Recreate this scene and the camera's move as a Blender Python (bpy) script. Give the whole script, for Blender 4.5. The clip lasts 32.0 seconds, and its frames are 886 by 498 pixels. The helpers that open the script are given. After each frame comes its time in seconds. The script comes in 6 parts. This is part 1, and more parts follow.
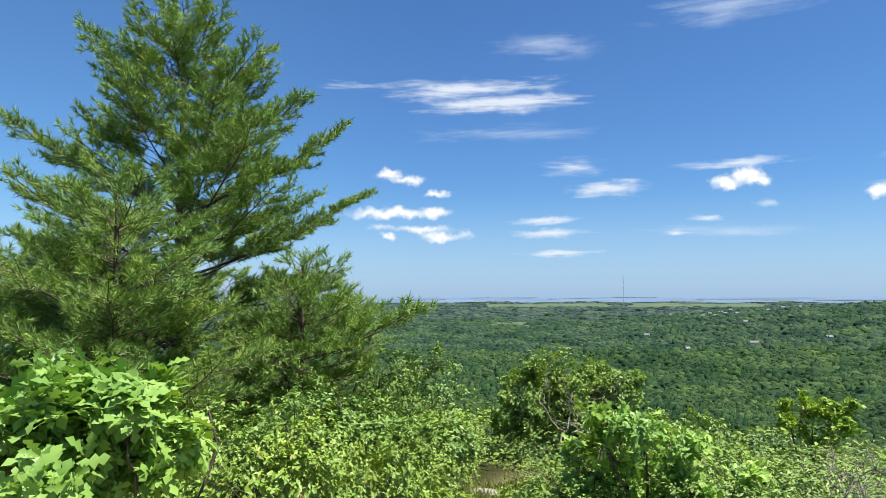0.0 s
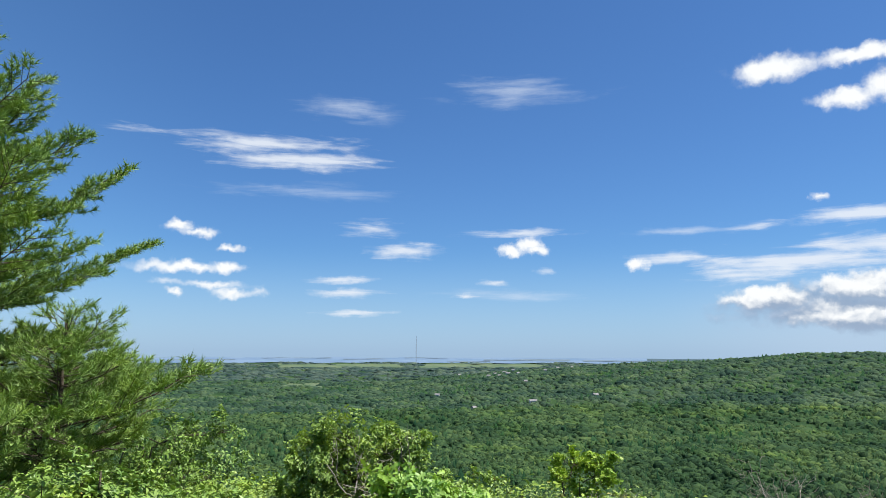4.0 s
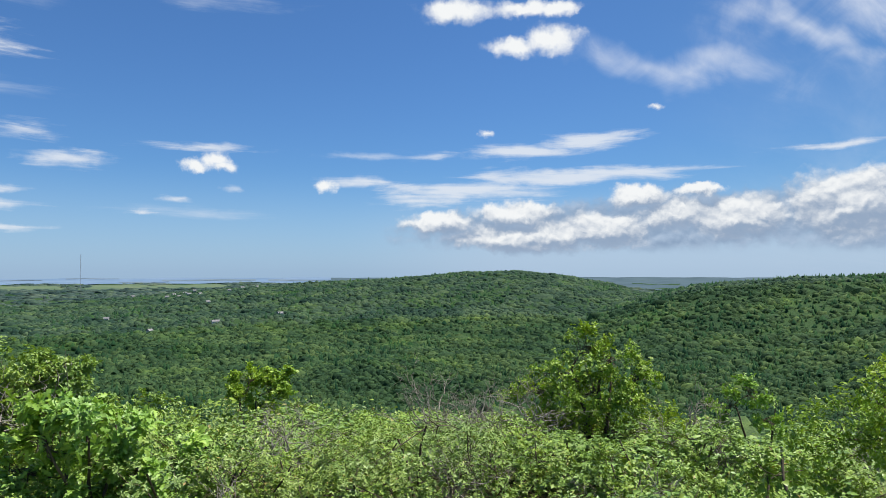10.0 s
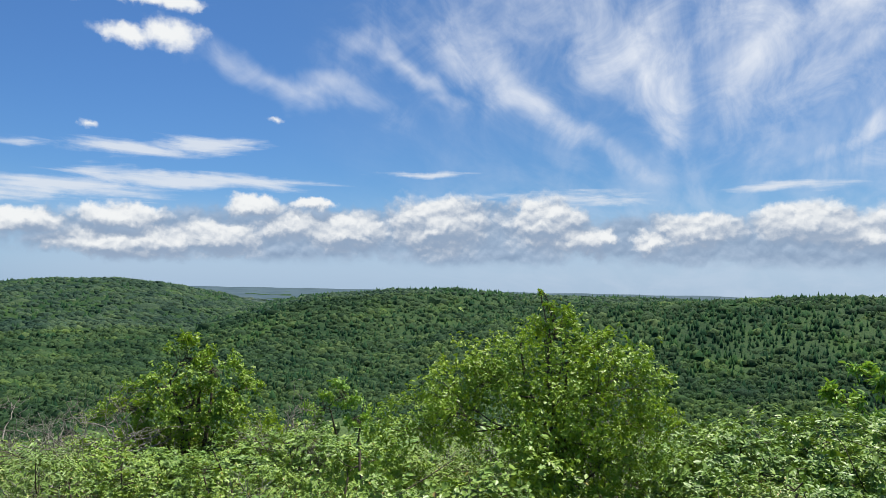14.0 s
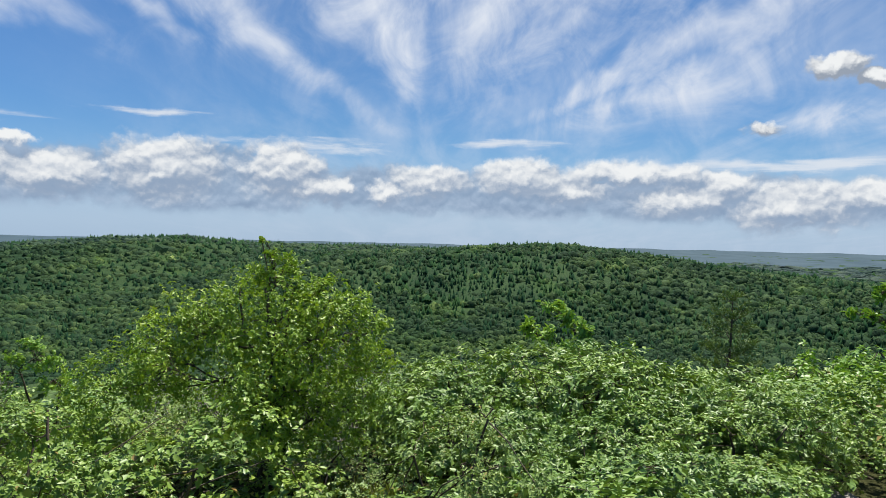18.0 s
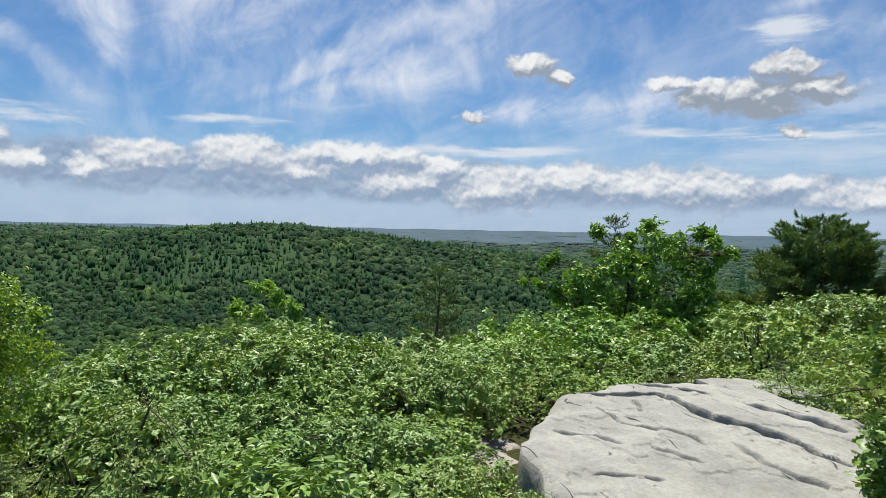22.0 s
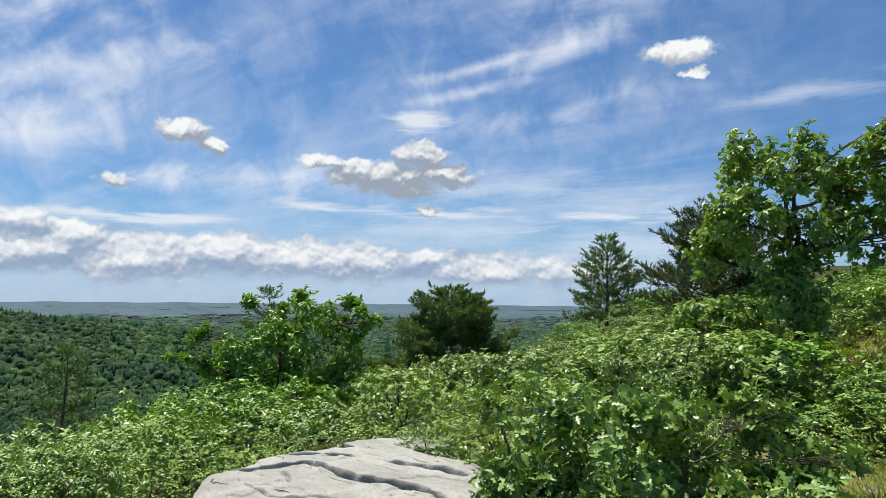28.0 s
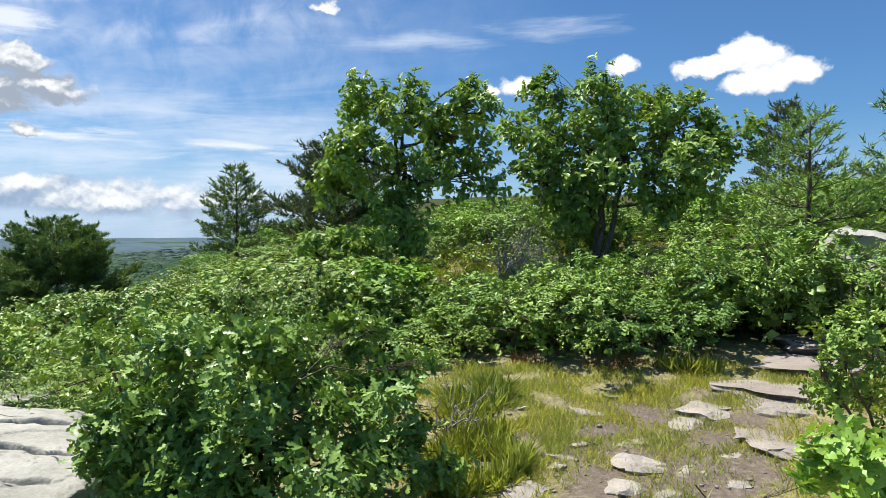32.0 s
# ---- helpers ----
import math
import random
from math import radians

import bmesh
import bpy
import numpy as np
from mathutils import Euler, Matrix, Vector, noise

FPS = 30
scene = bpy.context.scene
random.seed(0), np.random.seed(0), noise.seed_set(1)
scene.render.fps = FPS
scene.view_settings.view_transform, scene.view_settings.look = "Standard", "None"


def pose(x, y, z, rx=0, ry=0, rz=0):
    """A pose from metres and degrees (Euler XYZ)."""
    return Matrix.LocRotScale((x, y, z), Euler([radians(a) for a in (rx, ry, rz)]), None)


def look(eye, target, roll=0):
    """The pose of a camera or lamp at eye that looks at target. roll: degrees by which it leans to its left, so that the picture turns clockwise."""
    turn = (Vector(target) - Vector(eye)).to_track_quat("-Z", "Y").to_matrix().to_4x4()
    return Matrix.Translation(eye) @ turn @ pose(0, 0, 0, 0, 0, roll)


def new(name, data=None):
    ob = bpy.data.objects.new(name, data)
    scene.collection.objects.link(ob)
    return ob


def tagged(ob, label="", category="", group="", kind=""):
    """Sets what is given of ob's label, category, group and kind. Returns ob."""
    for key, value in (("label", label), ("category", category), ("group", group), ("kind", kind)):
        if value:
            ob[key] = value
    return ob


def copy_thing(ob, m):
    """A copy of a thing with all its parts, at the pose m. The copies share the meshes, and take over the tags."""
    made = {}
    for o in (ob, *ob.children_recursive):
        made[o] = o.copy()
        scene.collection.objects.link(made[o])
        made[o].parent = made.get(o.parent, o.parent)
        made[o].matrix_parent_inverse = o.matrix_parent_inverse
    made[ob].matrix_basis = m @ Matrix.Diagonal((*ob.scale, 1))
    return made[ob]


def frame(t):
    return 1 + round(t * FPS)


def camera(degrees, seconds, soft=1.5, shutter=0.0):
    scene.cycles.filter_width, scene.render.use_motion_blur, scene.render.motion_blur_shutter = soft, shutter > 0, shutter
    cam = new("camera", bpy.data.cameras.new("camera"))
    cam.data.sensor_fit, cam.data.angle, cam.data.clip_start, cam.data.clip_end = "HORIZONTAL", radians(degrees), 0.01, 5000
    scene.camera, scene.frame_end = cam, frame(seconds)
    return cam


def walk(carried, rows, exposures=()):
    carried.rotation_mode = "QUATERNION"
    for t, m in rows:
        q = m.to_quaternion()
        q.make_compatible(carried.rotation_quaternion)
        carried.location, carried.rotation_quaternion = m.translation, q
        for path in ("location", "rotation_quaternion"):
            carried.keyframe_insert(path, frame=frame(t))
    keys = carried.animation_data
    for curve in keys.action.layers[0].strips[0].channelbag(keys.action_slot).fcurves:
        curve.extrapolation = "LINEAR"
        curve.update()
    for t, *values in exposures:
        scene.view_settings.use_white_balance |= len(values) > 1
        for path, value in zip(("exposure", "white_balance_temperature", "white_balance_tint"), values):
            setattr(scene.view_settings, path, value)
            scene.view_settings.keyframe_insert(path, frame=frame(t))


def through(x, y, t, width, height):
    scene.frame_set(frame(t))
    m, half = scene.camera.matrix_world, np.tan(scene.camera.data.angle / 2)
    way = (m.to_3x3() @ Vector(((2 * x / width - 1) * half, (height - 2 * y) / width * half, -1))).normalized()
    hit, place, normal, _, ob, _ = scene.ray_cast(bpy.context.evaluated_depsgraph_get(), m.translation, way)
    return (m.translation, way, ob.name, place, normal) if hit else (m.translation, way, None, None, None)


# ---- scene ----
# ---- camera ----
cam = camera(65.7, 32.0, soft=0.7)
PATH = [
    (0.0, pose(0.506, 0.531, 1.60, 93.60, 0.20, 14.28)),
    (0.5, pose(0.508, 0.554, 1.60, 94.83, -0.02, 12.72)),
    (1.0, pose(0.512, 0.587, 1.60, 96.34, 0.04, 10.46)),
    (1.5, pose(0.517, 0.616, 1.60, 97.39, 0.05, 8.74)),
    (2.0, pose(0.523, 0.630, 1.60, 98.56, 0.28, 7.96)),
    (2.5, pose(0.529, 0.625, 1.60, 99.36, 0.99, 6.83)),
    (3.0, pose(0.532, 0.607, 1.60, 99.23, 0.98, 4.62)),
    (3.5, pose(0.531, 0.582, 1.60, 98.88, 0.18, 0.40)),
    (4.0, pose(0.532, 0.541, 1.60, 98.56, -0.17, -2.64)),
    (4.5, pose(0.538, 0.493, 1.60, 97.68, -0.11, -5.43)),
    (6.5, pose(0.550, 0.446, 1.60, 95.12, -1.01, -9.96)),
    (7.0, pose(0.561, 0.424, 1.60, 94.71, -1.03, -11.52)),
    (7.5, pose(0.570, 0.413, 1.60, 93.76, -1.02, -11.38)),
    (8.0, pose(0.574, 0.406, 1.60, 93.12, -0.34, -13.55)),
    (8.5, pose(0.575, 0.390, 1.60, 92.73, -0.14, -16.05)),
    (9.0, pose(0.573, 0.364, 1.60, 92.56, -0.52, -19.55)),
    (9.5, pose(0.567, 0.339, 1.60, 92.31, -0.73, -23.80)),
    (10.0, pose(0.566, 0.317, 1.60, 91.92, 0.08, -28.26)),
    (10.5, pose(0.567, 0.305, 1.60, 91.33, 0.35, -32.94)),
    (11.0, pose(0.569, 0.296, 1.60, 91.13, -0.10, -34.97)),
    (11.5, pose(0.557, 0.273, 1.60, 90.41, 0.02, -39.16)),
    (12.0, pose(0.537, 0.242, 1.60, 90.64, -0.38, -43.78)),
    (12.5, pose(0.522, 0.212, 1.60, 89.61, 0.27, -49.30)),
    (13.0, pose(0.534, 0.205, 1.60, 90.85, 1.22, -52.33)),
    (13.5, pose(0.551, 0.205, 1.60, 91.54, -0.83, -55.60)),
    (14.0, pose(0.573, 0.204, 1.60, 93.03, -1.10, -59.72)),
    (14.5, pose(0.616, 0.189, 1.60, 92.57, -1.35, -62.75)),
    (16.5, pose(0.698, 0.175, 1.60, 89.81, -0.72, -70.87)),
    (17.0, pose(0.777, 0.156, 1.60, 89.18, -0.96, -74.62)),
    (17.5, pose(0.764, 0.140, 1.60, 89.74, -0.78, -76.76)),
    (18.0, pose(0.665, 0.116, 1.60, 89.13, -1.29, -81.37)),
    (18.5, pose(0.522, 0.097, 1.60, 88.98, -1.68, -84.01)),
    (19.0, pose(0.431, 0.082, 1.60, 89.77, -1.08, -87.93)),
    (19.5, pose(0.400, 0.059, 1.60, 88.68, -1.51, -93.52)),
    (20.0, pose(0.424, 0.020, 1.60, 87.34, -1.73, -96.18)),
    (20.5, pose(0.473, -0.039, 1.60, 86.74, -2.14, -102.15)),
    (21.0, pose(0.522, -0.098, 1.60, 87.18, -1.76, -101.81)),
    (21.5, pose(0.567, -0.156, 1.60, 87.51, -1.72, -102.17)),
    (22.0, pose(0.596, -0.201, 1.60, 87.91, -1.15, -103.93)),
    (22.5, pose(0.616, -0.237, 1.60, 88.75, -0.47, -104.72)),
    (23.0, pose(0.619, -0.254, 1.60, 90.21, -1.51, -105.57)),
    (23.5, pose(0.610, -0.254, 1.60, 92.36, -0.23, -110.30)),
    (24.0, pose(0.592, -0.245, 1.60, 92.81, -0.28, -113.08)),
    (24.5, pose(0.570, -0.236, 1.60, 93.40, -0.76, -115.52)),
    (25.0, pose(0.551, -0.228, 1.60, 94.27, -0.76, -118.82)),
    (25.5, pose(0.539, -0.222, 1.60, 94.91, -0.31, -121.69)),
    (27.5, pose(0.531, -0.217, 1.60, 94.18, -0.68, -130.52)),
    (28.0, pose(0.523, -0.214, 1.60, 94.19, -0.57, -132.11)),
    (28.5, pose(0.513, -0.213, 1.60, 93.89, -0.53, -133.57)),
    (29.0, pose(0.498, -0.212, 1.60, 93.73, -0.19, -135.84)),
    (29.5, pose(0.482, -0.211, 1.60, 93.76, -0.43, -139.60)),
    (30.0, pose(0.466, -0.209, 1.60, 93.53, 0.23, -144.13)),
    (30.5, pose(0.453, -0.211, 1.60, 92.53, 0.90, -148.75)),
    (31.0, pose(0.440, -0.216, 1.60, 91.06, 1.11, -151.83)),
    (31.5, pose(0.425, -0.222, 1.60, 89.35, 1.79, -157.79)),
    (32.0, pose(0.411, -0.226, 1.60, 88.51, 0.15, -162.04)),
]
walk(cam, PATH, exposures=((0.0, 0.7), (4.0, 0.6), (8.0, 0.5), (13.0, 0.45), (24.0, 0.4), (28.0, 0.5), (32.0, 0.75)))

# ---- sky and sun ----
SUN_AZ, SUN_EL = -98.0, 67.0          # degrees: turn to the left of +y, height


def heading(az):
    a = radians(az)
    return Vector((-math.sin(a), math.cos(a), 0))


def spot(az, r, z=0.0):
    v = heading(az) * r
    return Vector((v.x, v.y, z))


class Nodes:
    """A small writer of shader nodes."""

    def __init__(self, tree):
        self.t = tree
        tree.nodes.clear()

    def add(self, kind, **sets):
        n = self.t.nodes.new(kind)
        for k, v in sets.items():
            if k == "op":
                n.operation = v
            elif k == "blend":
                n.blend_type = v
        return n

    def put(self, sock, v):
        if isinstance(v, bpy.types.NodeSocket):
            self.t.links.new(v, sock)
        else:
            sock.default_value = v

    def m(self, op, a, b=0.0, c=0.0, clamp=False):
        n = self.add("ShaderNodeMath", op=op)
        n.use_clamp = clamp
        self.put(n.inputs[0], a)
        self.put(n.inputs[1], b)
        self.put(n.inputs[2], c)
        return n.outputs[0]

    def v(self, op, a, b=(0, 0, 0), c=(0, 0, 0)):
        n = self.add("ShaderNodeVectorMath", op=op)
        self.put(n.inputs[0], a)
        self.put(n.inputs[1], b)
        if op == "MULTIPLY_ADD":
            self.put(n.inputs[2], c)
        return n.outputs["Value"] if op in ("LENGTH", "DOT_PRODUCT", "DISTANCE") else n.outputs[0]

    def xyz(self, x=0.0, y=0.0, z=0.0):
        n = self.add("ShaderNodeCombineXYZ")
        for i, s in enumerate((x, y, z)):
            self.put(n.inputs[i], s)
        return n.outputs[0]

    def noise(self, vec, scale, detail=4.0, rough=0.55, warp=0.0, colour=False):
        n = self.add("ShaderNodeTexNoise")
        if vec is not None:
            self.put(n.inputs["Vector"], vec)
        n.inputs["Scale"].default_value = scale
        n.inputs["Detail"].default_value = detail
        n.inputs["Roughness"].default_value = rough
        n.inputs["Distortion"].default_value = warp
        return n.outputs["Color" if colour else "Fac"]

    def mix(self, f, a, b, blend="MIX"):
        n = self.t.nodes.new("ShaderNodeMix")
        n.data_type, n.blend_type = "RGBA", blend
        self.put(n.inputs[0], f)
        for i, c in ((6, a), (7, b)):
            self.put(n.inputs[i], (*c, 1) if isinstance(c, tuple) else c)
        return n.outputs[2]

    def step(self, x, lo, hi, a=0.0, b=1.0):
        n = self.add("ShaderNodeMapRange")
        n.interpolation_type = "SMOOTHSTEP"
        self.put(n.inputs[0], x)
        for i, s in enumerate((lo, hi, a, b)):
            self.put(n.inputs[i + 1], s)
        return n.outputs[0]

    def ramp(self, x, stops):
        n = self.add("ShaderNodeValToRGB")
        self.put(n.inputs[0], x)
        e = n.color_ramp.elements
        while len(e) < len(stops):
            e.new(0.5)
        for k, (p, c) in zip(e, stops):
            k.position, k.color = p, (*c, 1)
        return n.outputs[0]


# clouds: turn, height, half width, half height in degrees, and density
HEAPS = [(18.7, 9.7, 1.5, 0.6, 0.9), (17.1, 9.2, 2.3, 0.47, 0.7), (14.6, 8.2, 1.1, 0.33, 0.8), (18.2, 6.5, 4.7, 0.52, 0.75), (14.9, 6.6, 1.9, 0.56, 0.8),
         (16.3, 5.2, 3.8, 0.42, 0.6), (14.0, 4.6, 2.1, 0.57, 0.75), (18.7, 4.4, 0.8, 0.38, 0.8), (-9.8, 8.9, 1.3, 0.85, 1.0), (-8.1, 8.5, 1.3, 0.61, 0.9),
         (-10.3, 8.4, 1.5, 0.6, 0.8), (-18.4, 7.1, 0.9, 0.63, 0.8), (-29.6, 21.1, 3.5, 1.25, 1.0), (-35.5, 21.1, 4.4, 0.73, 1.0), (-38.1, 21.0, 1.9, 0.73, 1.0),
         (-34.2, 18.2, 2.7, 0.93, 1.0), (-37.3, 18.7, 2.8, 1.33, 1.0), (-31.9, 11.7, 0.7, 0.36, 0.5), (-45.5, 13.0, 0.8, 0.33, 0.5)]
HEAPS_2 = [(-130.2, 11.9, 2.4, 1.15, 1.0), (-127.2, 9.9, 4.0, 1.4, 1.0), (-132.3, 10.4, 3.0, 1.01, 0.9), (-121.4, 11.2, 1.8, 0.56, 0.8), (-124.5, 10.2, 2.4, 1.12, 1.0),
           (-128.6, 9.2, 3.5, 1.02, 0.9), (-131.0, 7.3, 1.0, 0.46, 0.8), (-111.0, 12.9, 2.1, 0.91, 0.95), (-113.4, 12.1, 1.5, 0.6, 0.9), (-106.3, 8.7, 1.6, 0.54, 0.45),
           (-151.6, 19.5, 2.6, 0.92, 0.8), (-152.6, 17.9, 0.9, 0.46, 0.7), (-186.1, 13.1, 2.4, 1.53, 1.0), (-182.9, 12.5, 2.0, 0.83, 0.9), (-188.8, 11.7, 2.1, 1.04, 1.0),
           (-186.5, 11.1, 2.9, 0.82, 0.9), (-176.6, 12.9, 1.1, 0.69, 0.7), (-168.4, 11.5, 1.9, 0.89, 0.6), (-165.9, 11.3, 0.9, 0.63, 0.7)]
BANK = [(-44.0, 6.1, 1.7, 0.65, 0.9), (-49.1, 6.5, 1.4, 0.42, 0.9), (-34.2, 5.0, 2.3, 0.74, 0.9), (-27.9, 4.3, 2.0, 0.63, 0.8), (-59.2, 5.1, 3.3, 1.9, 1.0), (-68.0, 5.3, 2.6, 1.71, 1.0),
        (-70.7, 3.9, 2.1, 1.05, 0.9), (-73.1, 4.2, 0.7, 0.49, 0.8), (-47.3, 4.6, 2.4, 0.94, 0.9), (-51.8, 4.2, 2.5, 1.3, 1.0), (-37.0, 3.1, 3.0, 1.03, 0.9), (-41.0, 3.4, 2.8, 1.18, 0.9),
        (-32.6, 2.9, 2.5, 0.92, 0.8), (-87.5, 5.3, 2.9, 1.2, 1.0), (-79.9, 4.8, 2.6, 0.99, 0.9), (-76.6, 3.8, 1.1, 0.82, 0.9)]
BANK_2 = [(-96.8, 5.5, 4.7, 0.83, 0.9), (-91.6, 4.3, 2.8, 0.93, 0.9), (-103.8, 4.5, 1.8, 1.15, 0.9), (-108.2, 2.9, 3.1, 1.6, 1.0), (-114.1, 3.8, 3.8, 0.98, 0.9),
          (-119.6, 3.4, 3.6, 1.08, 0.9), (-124.8, 3.0, 3.3, 1.23, 0.85), (-131.1, 3.5, 1.5, 0.65, 0.7), (-100.5, 3.6, 3.0, 1.2, 0.9), (-136.0, 2.6, 4.5, 0.9, 0.6), (-143.0, 2.4, 4.0, 0.9, 0.5)]
BASES = [(-36.0, 3.3, 9.0, 1.6, 0.9), (-47.0, 4.0, 10.0, 2.2, 1.1), (-62.0, 4.2, 11.0, 2.4, 1.2), (-78.0, 3.9, 8.0, 1.7, 1.0), (-88.0, 3.8, 9.0, 2.0, 1.1), (-101.0, 3.6, 11.0, 1.9, 1.1),
         (-115.0, 3.0, 11.0, 1.7, 1.0), (-129.0, 2.6, 10.0, 1.4, 0.8)]
FLAT = [(6.0, 5.9, 4.2, 0.36, 0.9), (5.5, 4.9, 4.2, 0.45, 0.9), (4.2, 3.3, 3.7, 0.36, 0.8), (1.4, 8.2, 3.6, 0.73, 0.8), (12.5, 16.7, 9.5, 1.0, 0.8), (8.7, 15.3, 7.6, 0.9, 0.95),
        (3.6, 10.2, 3.7, 0.82, 0.5), (-8.6, 9.9, 5.5, 0.36, 0.5), (-4.7, 4.5, 1.5, 0.25, 0.8), (-6.8, 5.8, 1.4, 0.28, 0.6), (-38.5, 7.9, 12.5, 0.85, 1.0), (-30.0, 6.9, 8.5, 0.9, 0.9), (-21.2, 7.4, 3.8, 0.75, 0.9),
        (-26.4, 5.9, 4.7, 0.75, 0.9), (-34.0, 10.0, 9.0, 0.7, 0.7), (-40.4, 10.7, 5.0, 0.9, 0.8)]
FLAT_2 = [(-57.9, 9.1, 4.9, 0.38, 0.9), (-70.7, 7.3, 7.5, 0.8, 0.7), (-85.7, 7.9, 4.9, 0.5, 0.8), (-106.0, 6.1, 13.4, 0.6, 0.9), (-129.5, 14.6, 3.2, 1.05, 1.1), (-132.0, 7.4, 9.0, 0.8, 0.6), (-121.0, 7.6, 5.0, 0.6, 0.5), (-145.0, 6.6, 10.0, 0.8, 0.5)]
WISPS = [(5.4, 19.8, 5.4, 1.2, 0.5), (-9.0, 21.3, 7.0, 1.6, 0.45), (-10.7, 6.8, 1.0, 0.4, 0.7), (-21.8, 9.5, 5.6, 0.4, 0.5), (10.0, 13.0, 9.0, 0.8, 0.35), (-9.0, 4.6, 7.0, 0.6, 0.35),
         (-131.9, 6.1, 12.3, 1.9, 0.6), (-137.5, 9.4, 15.6, 1.6, 0.6), (-160.0, 15.1, 6.8, 1.0, 0.6), (-146.7, 7.7, 11.1, 2.4, 0.6), (-150.0, 4.5, 14.0, 2.0, 0.6), (-172.0, 16.0, 8.0, 1.2, 0.4)]
# high ice cloud: angle round the point where its streaks meet, distance from it, half widths, density
ICE = [(145.5, 17.0, 8.0, 12.0, 1.0), (155.5, 25.0, 3.2, 7.0, 0.8), (164.0, 33.0, 2.4, 7.0, 0.6), (113.0, 12.0, 19.0, 7.5, 1.15), (76.0, 11.5, 18.0, 8.0, 0.75), (55.0, 17.0, 14.0, 9.0, 0.6),
       (24.5, 20.0, 5.5, 13.0, 1.1), (16.0, 17.0, 6.0, 9.0, 0.65), (38.0, 26.0, 9.0, 10.0, 0.6), (95.0, 25.0, 55.0, 9.0, 0.8)]
ICE_FINE = [(4.5, 33.0, 2.4, 11.0, 0.8), (13.4, 54.0, 0.9, 8.0, 1.0), (13.4, 60.0, 1.8, 7.0, 1.0), (11.4, 53.0, 0.7, 6.0, 0.9), (17.0, 66.0, 3.0, 9.0, 0.6), (8.5, 62.0, 1.0, 9.0, 0.5)]
MEET = (-80.7, 6.6)


def sky():
    w = bpy.data.worlds.new("sky")
    scene.world = w
    w.use_nodes = True
    n = Nodes(w.node_tree)
    tex = n.add("ShaderNodeTexSky")
    tex.sky_type, tex.sun_disc = "NISHITA", False
    tex.sun_elevation, tex.sun_rotation = radians(SUN_EL), radians(-SUN_AZ)
    tex.altitude, tex.air_density, tex.dust_density, tex.ozone_density = 200, 1.0, 0.6, 2.5
    d = n.add("ShaderNodeTexCoord").outputs["Generated"]
    s = n.add("ShaderNodeSeparateXYZ")
    n.put(s.inputs[0], d)
    x, y, z = s.outputs
    az = n.m("MULTIPLY", n.m("ARCTAN2", n.m("MULTIPLY", x, -1.0), y), 57.2958)
    az = n.m("SUBTRACT", az, n.m("MULTIPLY", n.m("GREATER_THAN", az, 100.0), 360.0))
    el = n.m("MULTIPLY", n.m("ARCSINE", z), 57.2958)
    # uneven edges: two sizes of curls
    big = n.v("SUBTRACT", n.noise(d, 9.0, 3.0, 0.5, 0.0, True), (0.5, 0.5, 0.5))
    fine = n.v("SUBTRACT", n.noise(d, 40.0, 6.0, 0.60, 0.0, True), (0.5, 0.5, 0.5))
    p = n.xyz(az, el)
    pw = n.v("MULTIPLY_ADD", big, (1.8, 0.9, 0), p)
    pw = n.v("MULTIPLY_ADD", fine, (2.6, 1.5, 0), pw)
    pl = n.v("MULTIPLY_ADD", big, (4.5, 1.3, 0), p)
    pl = n.v("MULTIPLY_ADD", fine, (2.5, 0.45, 0), pl)

    def field(at, rows):
        best = None
        for a, e, wa, we, dens in rows:
            q = n.v("LENGTH", n.v("MULTIPLY_ADD", at, (1 / wa, 1 / we, 0), (-a / wa, -e / we, 0)))
            f = n.m("MULTIPLY_ADD", q, -dens, dens)
            best = f if best is None else n.m("MAXIMUM", best, f)
        return best

    def billow(at, scale):
        """Rounded heads of several sizes."""
        t = n.add("ShaderNodeTexVoronoi")
        t.feature, t.normalize = "SMOOTH_F1", True
        n.put(t.inputs["Vector"], n.v("MULTIPLY", at, (0.50, 0.62, 0)))
        t.inputs["Scale"].default_value = scale
        t.inputs["Detail"].default_value, t.inputs["Roughness"].default_value = 3.0, 0.5
        t.inputs["Smoothness"].default_value = 0.25
        return n.m("SUBTRACT", 1.0, n.m("MULTIPLY", t.outputs["Distance"], 1.6))

    pb = n.v("MULTIPLY_ADD", fine, (1.2, 0.8, 0), p)
    def heads(at):
        rough = n.noise(n.v("MULTIPLY", at, (0.42, 0.60, 0)), 1.0, 5.0, 0.55)
        return n.m("MULTIPLY_ADD", billow(at, 1.0), 0.6, n.m("MULTIPLY", rough, 0.5))

    head = heads(pb)
    puff = n.m("SUBTRACT", head, heads(n.v("ADD", pb, (0.10, 0.34, 0))))

    def heaped(rows, soft, grow, fade=1.0):
        """Cover and shade of heaped clouds: bright crowns, grey undersides."""
        here = field(pw, rows)
        cover = n.step(n.m("MULTIPLY_ADD", n.m("SUBTRACT", head, 0.50), 1.1, n.m("ADD", here, grow)), 0.0, soft)
        above = field(n.v("ADD", pw, (0.3, 0.85, 0)), rows)
        under = n.m("MULTIPLY_ADD", n.m("SUBTRACT", above, here), 0.8, n.m("MULTIPLY", puff, -2.6))
        return n.m("MULTIPLY", cover, n.step(under, 0.15, 1.1, 1.0, fade)), under

    def swell(rows):
        return [(a, e - 0.1, wa * 1.3, we * 1.25, dens) for a, e, wa, we, dens in rows]

    left_cover, left_under = heaped(HEAPS, 0.75, 0.0)
